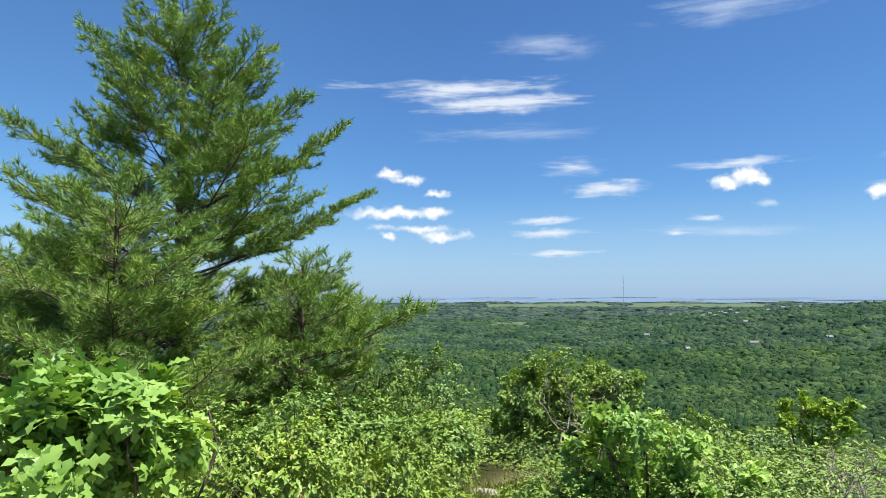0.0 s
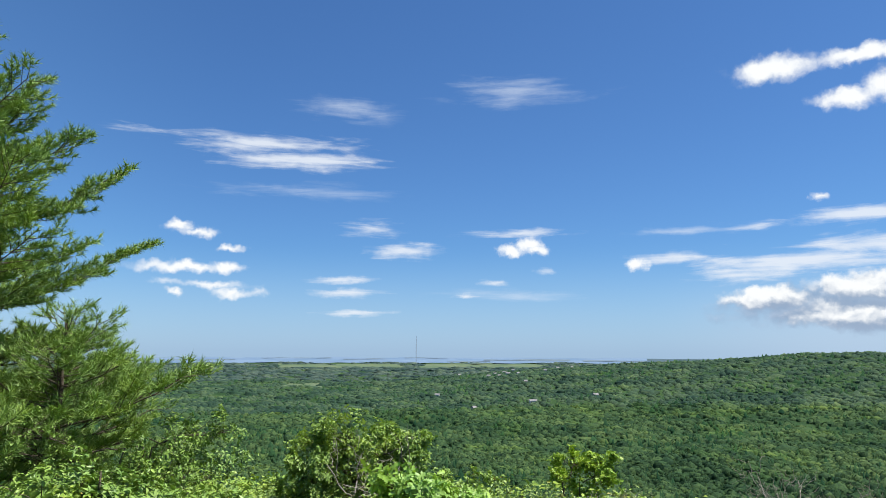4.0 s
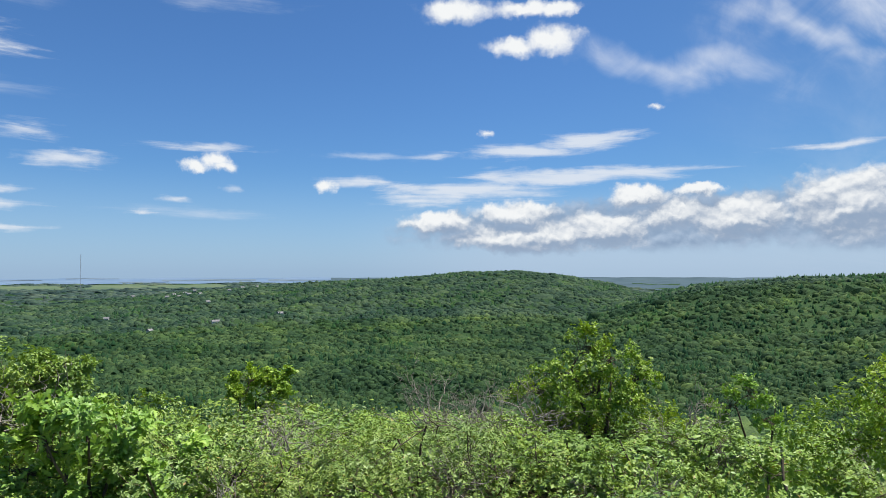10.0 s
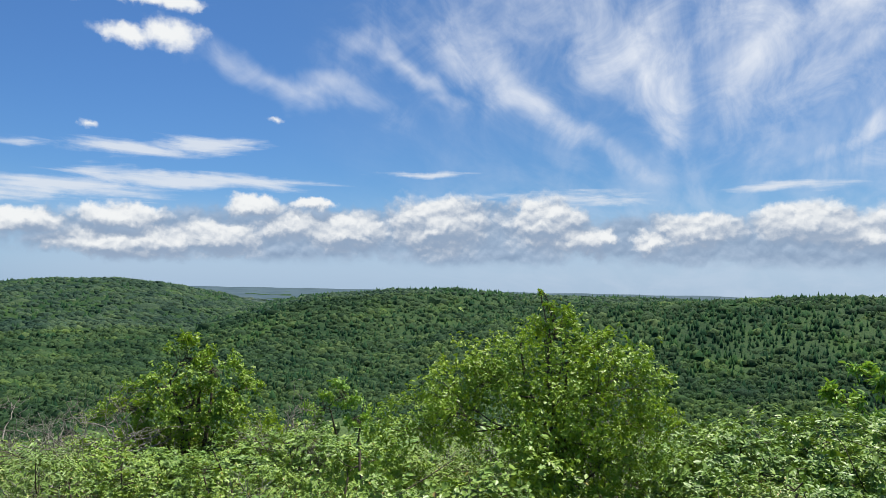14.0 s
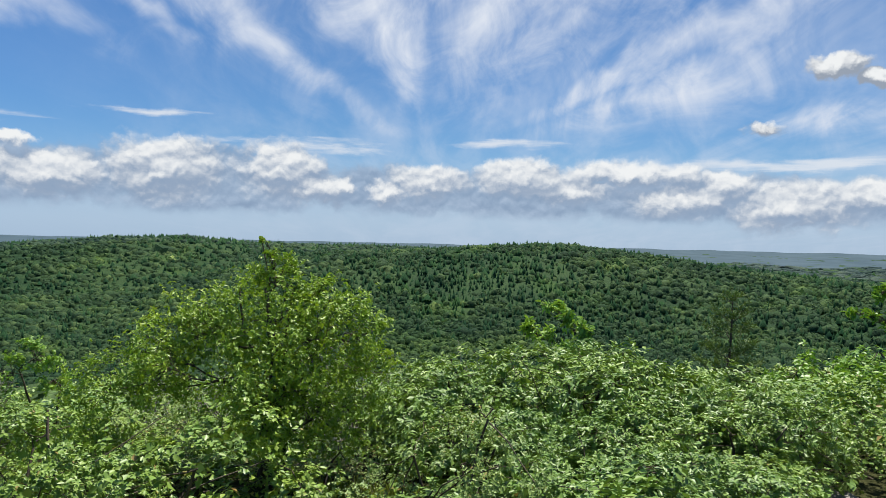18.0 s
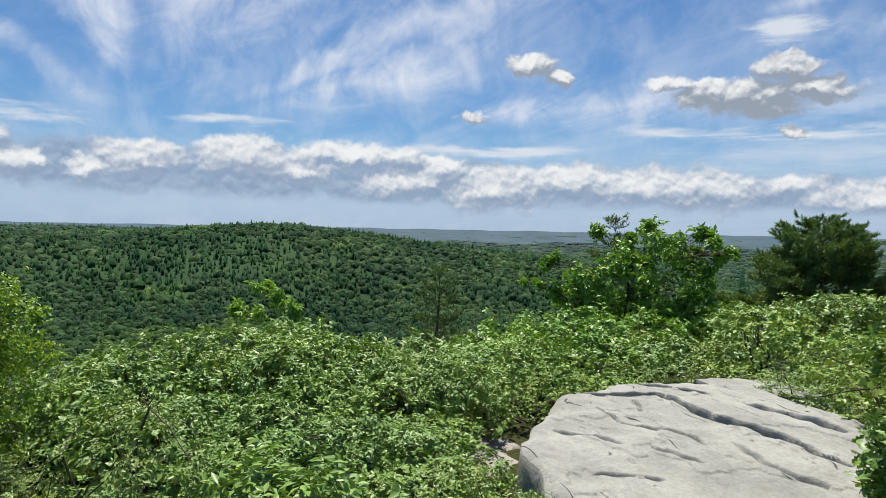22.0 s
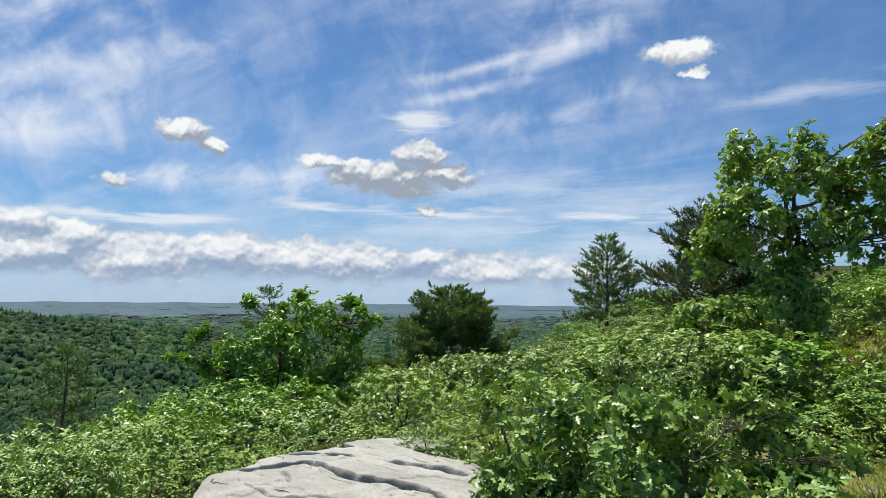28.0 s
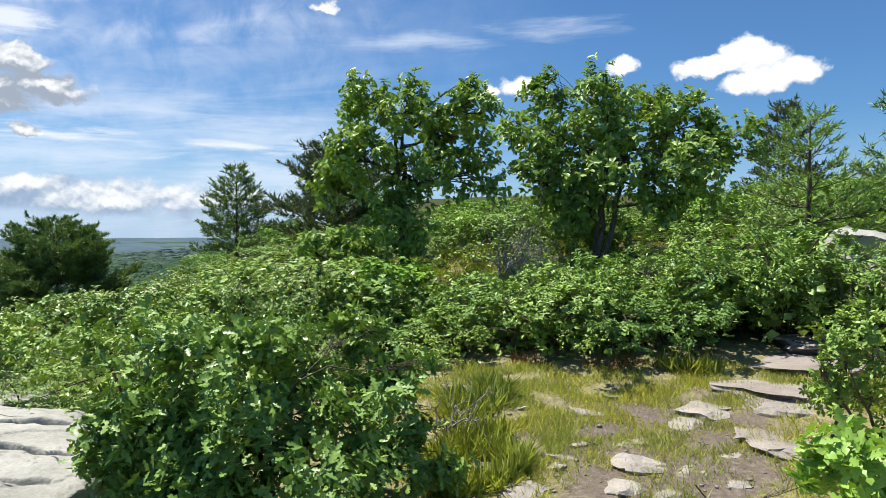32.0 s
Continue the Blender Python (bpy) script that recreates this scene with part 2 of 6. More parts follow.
    right_cover, right_under = heaped(HEAPS_2, 0.40, 0.08)
    bank_cover, bank_under = heaped(swell(BANK), 0.55, 0.24, 0.1)
    bank2_cover, bank2_under = heaped(swell(BANK_2), 0.65, 0.24, 0.1)
    base_cover = n.step(n.m("MULTIPLY_ADD", n.m("SUBTRACT", head, 0.5), 1.5, n.m("ADD", field(pw, BASES), 0.30)), 0.0, 0.6)
    base_cover = n.m("MULTIPLY", base_cover, n.step(n.m("MULTIPLY_ADD", n.noise(n.xyz(n.m("MULTIPLY", az, 0.2), 5.5, 1.0), 1.0, 3.0), -1.4, el), 0.4, 1.6))
    ends = n.m("MULTIPLY", n.step(az, -168.0, -126.0), n.step(az, -18.0, -36.0))

    # flat and thin clouds, drawn out sideways
    streak = n.noise(n.xyz(n.m("MULTIPLY", az, 0.16), n.m("MULTIPLY", el, 1.3), 0.5), 1.0, 6.0, 0.6, 0.4)
    flat = n.m("MULTIPLY_ADD", n.m("SUBTRACT", streak, 0.5), 2.0, n.m("MAXIMUM", field(pl, FLAT), field(pl, FLAT_2)))
    flat_mask = n.m("MULTIPLY", n.step(flat, 0.0, 0.85), 0.85)
    wisp = n.m("MULTIPLY", n.step(n.m("MULTIPLY_ADD", n.m("SUBTRACT", streak, 0.5), 1.0, field(pl, WISPS)), 0.0, 0.7), 0.55)

    # high ice cloud whose streaks meet low over the hills
    ex = n.m("MULTIPLY", n.m("SUBTRACT", MEET[0], az), n.m("COSINE", n.m("MULTIPLY", el, 0.017453)))
    ey = n.m("SUBTRACT", el, MEET[1])
    swirl = n.v("SUBTRACT", n.noise(d, 4.5, 4.0, 0.55, 0.0, True), (0.5, 0.5, 0.5))
    round_ = n.m("MULTIPLY", n.m("ARCTAN2", ey, ex), 57.2958)
    out_ = n.v("LENGTH", n.xyz(ex, ey))
    polar = n.v("MULTIPLY_ADD", swirl, (26.0, 10.0, 0), n.xyz(round_, out_))
    hd = heading(-82.0)
    inv = n.m("DIVIDE", 1.0, n.m("ADD", n.m("MAXIMUM", z, 0.0), 0.10))
    along = n.m("MULTIPLY", n.v("DOT_PRODUCT", d, tuple(hd)), inv)
    across = n.m("MULTIPLY", n.v("DOT_PRODUCT", d, (-hd.y, hd.x, 0)), inv)
    thin = n.noise(n.xyz(n.m("MULTIPLY", along, 0.55), n.m("MULTIPLY", across, 1.9), 2.2), 1.0, 6.0, 0.58, 1.1)
    cloudy = n.noise(d, 13.0, 5.0, 0.6, 0.6)
    ice = n.m("MULTIPLY_ADD", n.m("SUBTRACT", thin, 0.5), 1.5, n.m("MULTIPLY_ADD", n.m("SUBTRACT", cloudy, 0.5), 1.3, n.m("MAXIMUM", field(polar, ICE), field(n.v("MULTIPLY_ADD", swirl, (3.2, 8.0, 0), n.xyz(round_, out_)), ICE_FINE))))
    ice_mask = n.m("MULTIPLY", n.step(ice, -0.25, 1.45), n.step(n.m("MULTIPLY_ADD", cloudy, 6.0, el), 8.5, 15.0))
    where = n.m("MULTIPLY", n.step(az, -44.0, -82.0), n.step(az, -176.0, -140.0))
    veil = n.m("MULTIPLY", where, n.step(n.m("MULTIPLY_ADD", thin, 0.5, n.m("MULTIPLY", cloudy, 0.5)), 0.36, 0.66, 0.02, 0.34))
    ice_mask = n.m("MULTIPLY_ADD", ice_mask, 0.95, veil, clamp=True)

    col = tex.outputs[0]
    col = n.mix(1.0, col, (0.53, 0.865, 1.24), "MULTIPLY")
    # the sky behind the ice cloud is greyer
    col = n.mix(n.step(az, -30.0, -75.0, 0.0, 1.0), col, n.mix(1.0, col, (0.93, 0.90, 0.84), "MULTIPLY"))
    col = n.mix(n.step(az, 12.0, 42.0), col, n.mix(1.0, col, (1.22, 1.16, 1.07), "MULTIPLY"))
    # pale air low over the horizon
    col = n.mix(n.step(el, 9.0, -0.5, 0.0, 0.55), col, (4.6, 6.3, 9.2))
    white, pale, grey = (9.6, 9.8, 9.9), (7.4, 8.2, 9.3), (2.9, 3.9, 5.5)
    col = n.mix(ice_mask, col, (7.9, 8.5, 9.6))
    col = n.mix(n.m("MULTIPLY", n.m("MULTIPLY", ends, n.step(el, 7.0, 2.0)), n.step(el, -0.5, 1.2, 0.5, 0.62)), col, (5.0, 6.3, 8.0))
    col = n.mix(wisp, col, pale)
    col = n.mix(n.m("MULTIPLY", base_cover, 0.9), col, n.mix(n.step(puff, -0.20, 0.30), (2.6, 3.65, 5.3), (4.8, 6.0, 7.7)))
    col = n.mix(flat_mask, col, (8.2, 8.7, 9.4))
    for cover, under, lo, hi, most, shade in ((bank2_cover, bank2_under, -0.72, 0.42, 0.95, grey), (bank_cover, bank_under, -0.72, 0.42, 0.95, grey),
                                              (left_cover, left_under, 0.0, 0.9, 0.5, (5.0, 5.9, 7.2)), (right_cover, right_under, n.step(az, -160.0, -145.0, 0.1, -0.8), n.step(az, -160.0, -145.0, 0.8, 0.0), n.step(az, -160.0, -145.0, 0.4, 0.88), (2.6, 3.2, 4.2))):
        col = n.mix(cover, col, n.mix(n.m("MULTIPLY", n.step(under, lo, hi), most), white, shade))
    bg = n.add("ShaderNodeBackground")
    n.put(bg.inputs[0], col)
    bg.inputs[1].default_value = 0.068
    out = n.add("ShaderNodeOutputWorld")
    n.t.links.new(bg.outputs[0], out.inputs[0])


sky()
sun_data = bpy.data.lights.new("sun", "SUN")
sun_data.energy, sun_data.angle, sun_data.color = 4.8, radians(0.53), (1.0, 0.95, 0.87)
sun = new("sun", sun_data)
sun_at = heading(SUN_AZ) * math.cos(radians(SUN_EL)) + Vector((0, 0, math.sin(radians(SUN_EL))))
sun.matrix_world = look(sun_at * 50, (0, 0, 0))

# ---- materials ----


def shader(name, rough=0.7, spec=0.3):
    m = bpy.data.materials.new(name)
    m.use_nodes = True
    n = Nodes(m.node_tree)
    b = n.add("ShaderNodeBsdfPrincipled")
    b.inputs["Roughness"].default_value = rough
    b.inputs["Specular IOR Level"].default_value = spec
    o = n.add("ShaderNodeOutputMaterial")
    n.t.links.new(b.outputs[0], o.inputs[0])
    return m, n, b, o


def bump(n, b, height, strength, distance):
    k = n.add("ShaderNodeBump")
    k.inputs["Strength"].default_value, k.inputs["Distance"].default_value = strength, distance
    n.put(k.inputs["Height"], height)
    n.t.links.new(k.outputs[0], b.inputs["Normal"])


def place_of(n):
    return n.add("ShaderNodeNewGeometry").outputs["Position"]


def island(n):
    return n.add("ShaderNodeNewGeometry").outputs["Random Per Island"]


def leaf_stuff(name, dark, mid, light, through=0.09, rough=0.40, spec=0.28, dead=0.0):
    """Leaves: each blade its own shade, patches of shade over the plant, light that shines through."""
    m, n, b, o = shader(name, rough, spec)
    dark = tuple(0.55 * a + 0.45 * b_ for a, b_ in zip(dark, mid))
    light = tuple(0.5 * a + 0.5 * b_ for a, b_ in zip(light, mid))
    c = n.ramp(island(n), [(0.0, dark), (0.45, mid), (0.985 - dead, light), (1.0 - dead * 0.5, (0.26, 0.20, 0.08) if dead else light)])
    patch = n.noise(place_of(n), 1.3, 4.0)
    c = n.mix(n.step(patch, 0.3, 0.75), c, n.mix(1.0, c, (1.35, 1.2, 0.8), "MULTIPLY"))
    n.put(b.inputs["Base Color"], n.mix(1.0, c, (1.14, 1.10, 1.06), "MULTIPLY"))
    tr = n.add("ShaderNodeBsdfTranslucent")
    n.put(tr.inputs[0], n.mix(1.0, c, (1.6, 1.5, 0.65), "MULTIPLY"))
    mixer = n.add("ShaderNodeMixShader")
    mixer.inputs[0].default_value = through
    n.t.links.new(b.outputs[0], mixer.inputs[1])
    n.t.links.new(tr.outputs[0], mixer.inputs[2])
    n.t.links.new(mixer.outputs[0], o.inputs[0])
    return m


def crown_stuff(name, dark, mid, light, grain, spec=0.1):
    m, n, b, o = shader(name, 0.75, spec)
    c = n.ramp(island(n), [(0.0, dark), (0.5, mid), (1.0, light)])
    p = place_of(n)
    fleck = n.noise(p, 1.0 / grain, 4.0, 0.7)
    c = n.mix(n.step(fleck, 0.35, 0.7), n.mix(1.0, c, (0.85, 0.87, 0.9), "MULTIPLY"), n.mix(1.0, c, (1.55, 1.45, 1.2), "MULTIPLY"))
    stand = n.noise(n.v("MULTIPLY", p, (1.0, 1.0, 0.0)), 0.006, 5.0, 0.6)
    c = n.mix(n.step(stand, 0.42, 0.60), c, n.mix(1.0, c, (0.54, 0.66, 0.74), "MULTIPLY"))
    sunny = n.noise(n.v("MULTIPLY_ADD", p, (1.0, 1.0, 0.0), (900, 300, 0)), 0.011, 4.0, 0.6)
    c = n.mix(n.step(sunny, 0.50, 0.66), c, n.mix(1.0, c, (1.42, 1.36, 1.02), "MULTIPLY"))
    n.put(b.inputs["Base Color"], c)
    bump(n, b, fleck, 0.6, grain * 0.6)
    tr = n.add("ShaderNodeBsdfTranslucent")
    n.put(tr.inputs[0], c)
    mixer = n.add("ShaderNodeMixShader")
    mixer.inputs[0].default_value = 0.35
    n.t.links.new(b.outputs[0], mixer.inputs[1])
    n.t.links.new(tr.outputs[0], mixer.inputs[2])
    n.t.links.new(mixer.outputs[0], o.inputs[0])
    return m


def bark_stuff(name, a, c2, scale):
    m, n, b, o = shader(name, 0.9, 0.1)
    p = place_of(n)
    v = n.noise(n.v("MULTIPLY", p, (1, 1, 0.3)), scale, 5.0, 0.65)
    n.put(b.inputs["Base Color"], n.ramp(v, [(0.3, a), (0.7, c2)]))
    bump(n, b, v, 0.7, 0.02)
    return m


def rock_stuff(name, a, c2, lichen):
    m, n, b, o = shader(name, 0.85, 0.2)
    p = place_of(n)
    v = n.noise(p, 2.2, 6.0, 0.6, 0.4)
    g = n.noise(p, 38.0, 4.0, 0.7)
    c = n.ramp(v, [(0.25, a), (0.7, c2)])
    c = n.mix(n.step(g, 0.35, 0.7, 0.0, 0.5), c, n.mix(1.0, c, (0.62, 0.62, 0.63), "MULTIPLY"))
    stain = n.noise(n.v("MULTIPLY", p, (1.0, 2.4, 1.0)), 1.3, 5.0, 0.7, 1.0)
    c = n.mix(n.step(stain, 0.52, 0.78, 0.0, 0.5), c, lichen)
    seam = n.m("ABSOLUTE", n.m("SUBTRACT", n.noise(n.v("MULTIPLY", p, (1.0, 2.6, 2.0)), 1.1, 2.0, 0.5, 0.15), 0.5))
    gate = n.step(n.noise(p, 2.6, 2.0), 0.50, 0.60)
    crack = n.m("MULTIPLY", n.step(seam, 0.008, 0.002), gate)
    c = n.mix(n.m("MULTIPLY", crack, 0.8), c, (0.035, 0.033, 0.03))
    n.put(b.inputs["Base Color"], c)
    bump(n, b, n.m("MULTIPLY_ADD", crack, -0.6, n.m("MULTIPLY_ADD", g, 0.35, v)), 0.9, 0.03)
    return m


def soil_stuff():
    """The hilltop's ground: thin grass, dry litter and bare dirt; woods' floor farther off."""
    m, n, b, o = shader("hill_soil", 0.95, 0.05)
    p = place_of(n)
    g = n.noise(p, 1.6, 5.0, 0.65)
    f = n.noise(p, 26.0, 5.0, 0.75)
    grass = n.ramp(f, [(0.3, (0.13, 0.125, 0.055)), (0.55, (0.26, 0.235, 0.115)), (0.75, (0.46, 0.39, 0.24))])
    dirt = n.ramp(f, [(0.3, (0.10, 0.078, 0.062)), (0.55, (0.165, 0.136, 0.108)), (0.75, (0.32, 0.275, 0.22))])
    trail = n.v("LENGTH", n.v("MULTIPLY_ADD", p, (0.75, 0.55, 0), (-0.28, 2.65, 0)))
    bare = n.step(n.m("MULTIPLY_ADD", n.m("SUBTRACT", g, 0.5), 1.6, trail), 0.85, 0.4)
    far = n.step(n.v("LENGTH", p), 25.0, 60.0)
    under = n.ramp(n.noise(p, 0.3, 4.0), [(0.35, (0.03, 0.065, 0.016)), (0.65, (0.055, 0.11, 0.024))])
    litter = n.ramp(f, [(0.3, (0.022, 0.024, 0.010)), (0.55, (0.055, 0.060, 0.022)), (0.75, (0.12, 0.105, 0.055))])
    meadow = n.step(n.m("MULTIPLY_ADD", n.m("SUBTRACT", g, 0.5), 1.2, n.v("LENGTH", n.v("MULTIPLY_ADD", p, (0.42, 0.42, 0), (-0.45, 2.05, 0)))), 1.25, 0.8)
    footway = n.step(n.v("LENGTH", n.v("MULTIPLY_ADD", p, (1.2, 0.33, 0), (0.4, -1.85, 0))), 1.2, 0.7)
    glade = n.step(n.v("LENGTH", n.v("MULTIPLY_ADD", p, (0.33, 0.36, 0), (-1.05, 3.55, 0))), 1.1, 0.6)
    stand = n.step(n.m("MULTIPLY_ADD", n.m("SUBTRACT", g, 0.5), 1.5, n.v("LENGTH", n.v("MULTIPLY", p, (0.36, 0.36, 0)))), 1.2, 0.8)
    open_ground = n.m("MAXIMUM", n.m("MAXIMUM", meadow, footway), n.m("MAXIMUM", glade, stand))
    near = n.mix(open_ground, litter, n.mix(bare, grass, dirt))
    n.put(b.inputs["Base Color"], n.mix(far, near, under))
    bump(n, b, n.m("MULTIPLY_ADD", f, 0.4, g), 0.8, 0.05)
    return m


M_SOIL = soil_stuff()
M_SCRUB = leaf_stuff("scrub_oak_leaf", (0.066, 0.130, 0.036), (0.134, 0.248, 0.058), (0.285, 0.430, 0.125))
M_LOW = leaf_stuff("low_shrub_leaf", (0.097, 0.192, 0.041), (0.170, 0.290, 0.060), (0.290, 0.405, 0.115), dead=0.012)
M_YELLOW = leaf_stuff("birch_leaf", (0.11, 0.22, 0.032), (0.18, 0.31, 0.045), (0.31, 0.43, 0.075), 0.20)
M_FINE = leaf_stuff("fine_shrub_leaf", (0.104, 0.188, 0.052), (0.172, 0.278, 0.082), (0.285, 0.385, 0.135), dead=0.015)
M_PALE = leaf_stuff("pale_oak_leaf", (0.125, 0.250, 0.055), (0.205, 0.370, 0.085), (0.330, 0.490, 0.140), 0.2)
M_OAKLIT = leaf_stuff("young_oak_leaf", (0.083, 0.179, 0.033), (0.138, 0.282, 0.052), (0.221, 0.384, 0.084), 0.2)
M_OAK = leaf_stuff("oak_leaf", (0.080, 0.150, 0.046), (0.155, 0.268, 0.075), (0.300, 0.440, 0.140), 0.22)
M_NEEDLE = leaf_stuff("pine_needle", (0.080, 0.165, 0.052), (0.165, 0.290, 0.080), (0.310, 0.430, 0.125), 0.09, 0.5, 0.3)
M_DUSK = leaf_stuff("dark_pine_needle", (0.060, 0.112, 0.048), (0.110, 0.195, 0.068), (0.190, 0.280, 0.105), 0.12, 0.5, 0.3)
M_PITCH = leaf_stuff("pitch_pine_needle", (0.043, 0.075, 0.043), (0.070, 0.105, 0.058), (0.119, 0.140, 0.080), 0.12, 0.5, 0.3)
M_GRASS = leaf_stuff("grass_blade", (0.19, 0.29, 0.07), (0.34, 0.41, 0.13), (0.60, 0.54, 0.31), 0.38, 0.6, 0.2)
M_LUSH = leaf_stuff("lush_grass_blade", (0.13, 0.20, 0.05), (0.22, 0.30, 0.08), (0.42, 0.44, 0.18), 0.38, 0.5, 0.25)
M_RUST = leaf_stuff("dead_leaf", (0.09, 0.05, 0.03), (0.16, 0.09, 0.05), (0.26, 0.17, 0.09), 0.2, 0.7, 0.1)
M_BARK = bark_stuff("grey_brown_bark", (0.05, 0.04, 0.03), (0.16, 0.13, 0.10), 14.0)
M_DEAD = bark_stuff("weathered_dead_wood", (0.16, 0.14, 0.12), (0.40, 0.37, 0.33), 20.0)
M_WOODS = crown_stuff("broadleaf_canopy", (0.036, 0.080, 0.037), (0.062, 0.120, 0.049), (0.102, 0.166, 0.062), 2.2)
# darker copy of the broadleaf colours: shade between crowns is in the colour
M_UNDER = crown_stuff("canopy_gap_shade", (0.040, 0.088, 0.034), (0.048, 0.100, 0.037), (0.056, 0.114, 0.041), 2.2)
# air haze is put into these two base colours: bluer and lighter with distance
M_FARWOODS = crown_stuff("haze_tinted_far_canopy", (0.040, 0.084, 0.056), (0.062, 0.114, 0.070), (0.092, 0.150, 0.082), 4.0)
M_HAZEWOODS = crown_stuff("haze_tinted_horizon_woods", (0.060, 0.104, 0.092), (0.080, 0.126, 0.110), (0.104, 0.152, 0.128), 6.0)
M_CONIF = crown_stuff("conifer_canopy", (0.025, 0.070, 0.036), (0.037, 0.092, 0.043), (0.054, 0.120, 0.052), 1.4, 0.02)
M_ROCK = rock_stuff("pale_ledge_rock", (0.25, 0.245, 0.21), (0.45, 0.44, 0.38), (0.17, 0.172, 0.165))
M_SLAB = rock_stuff("brown_trail_slab", (0.22, 0.19, 0.165), (0.37, 0.325, 0.28), (0.15, 0.13, 0.115))
M_STONE = rock_stuff("trail_stone", (0.24, 0.21, 0.18), (0.44, 0.40, 0.34), (0.14, 0.125, 0.11))
M_CLEFT = rock_stuff("dark_cleft_rock", (0.05, 0.05, 0.05), (0.11, 0.105, 0.10), (0.03, 0.03, 0.03))

# ---- mesh helpers ----
rng = np.random.default_rng(7)


def mesh_of(name, verts, faces, material, smooth=False):
    """A mesh from arrays: verts (n, 3), faces (m, 3) or (m, 4)."""
    verts, faces = np.asarray(verts, np.float32), np.asarray(faces, np.int32)
    k = faces.shape[1]
    me = bpy.data.meshes.new(name)
    me.vertices.add(len(verts))
    me.vertices.foreach_set("co", verts.ravel())
    me.loops.add(faces.size)
    me.loops.foreach_set("vertex_index", faces.ravel())
    me.polygons.add(len(faces))
    me.polygons.foreach_set("loop_start", np.arange(0, faces.size, k, dtype=np.int32))
    if smooth:
        me.polygons.foreach_set("use_smooth", np.ones(len(faces), bool))
    me.materials.append(material)
    me.update(calc_edges=True)
    return me


def piece(name, me, parent=None, label=""):
    ob = new(name, me)
    if parent:
        ob.parent = parent
    if label:
        ob["label"] = label
    return ob


def part(name, bm, material, parent, label=""):
    me = bpy.data.meshes.new(name)
    bm.to_mesh(me)
    bm.free()
    me.materials.append(material)
    return piece(name, me, parent, label)


def base(name, m, label, category, group=""):
    ob = new(name)
    ob.empty_display_size = 0.2
    ob.matrix_basis = m
    return tagged(ob, label, category, group)


class Soup:
    """Gathers triangles."""

    def __init__(self):
        self.v, self.f, self.n = [], [], 0

    def add(self, v, f):
        v, f = np.asarray(v, float).reshape(-1, 3), np.asarray(f, int).reshape(-1, 3)
        self.v.append(v)
        self.f.append(f + self.n)
        self.n += len(v)

    def mesh(self, name, material, smooth=False):
        return mesh_of(name, np.concatenate(self.v), np.concatenate(self.f), material, smooth)


def unit(v):
    return v / (np.linalg.norm(v, axis=-1, keepdims=True) + 1e-9)


def tube(soup, pts, r0, r1, sides=5):
    """A tapered limb along points."""
    pts = np.asarray(pts, float)
    k = len(pts)
    d = unit(np.gradient(pts, axis=0))
    ref = np.where(np.abs(d[:, 2:3]) > 0.9, np.array([[1.0, 0, 0]]), np.array([[0, 0, 1.0]]))
    a = unit(np.cross(d, ref))
    b = np.cross(d, a)
    ang = np.linspace(0, 2 * np.pi, sides, endpoint=False)
    r = np.linspace(r0, r1, k)[:, None, None]
    ring = pts[:, None] + r * (np.cos(ang)[None, :, None] * a[:, None] + np.sin(ang)[None, :, None] * b[:, None])
    i, j = np.meshgrid(np.arange(k - 1), np.arange(sides), indexing="ij")
    p, q = i * sides + j, i * sides + (j + 1) % sides
    f = np.stack([p, q, q + sides, p, q + sides, p + sides], -1)
    soup.add(ring, f)


def wander(a, b, k, amount, g):
    """Points from a to b with a crooked way between."""
    t = np.linspace(0, 1, k)[:, None]
    p = np.asarray(a) * (1 - t) + np.asarray(b) * t
    off = np.cumsum(g.normal(0, amount, (k, 3)), 0)
    off -= t * off[-1:]
    return p + off


# leaf outlines: (along, half width); the blade folds along its midrib
PLAIN = [(0.0, 0.0), (0.33, 0.23), (0.66, 0.26), (1.0, 0.0)]
LOBED = [(0.0, 0.0), (0.26, 0.17), (0.37, 0.08), (0.53, 0.28), (0.65, 0.10), (0.80, 0.21), (1.0, 0.0)]


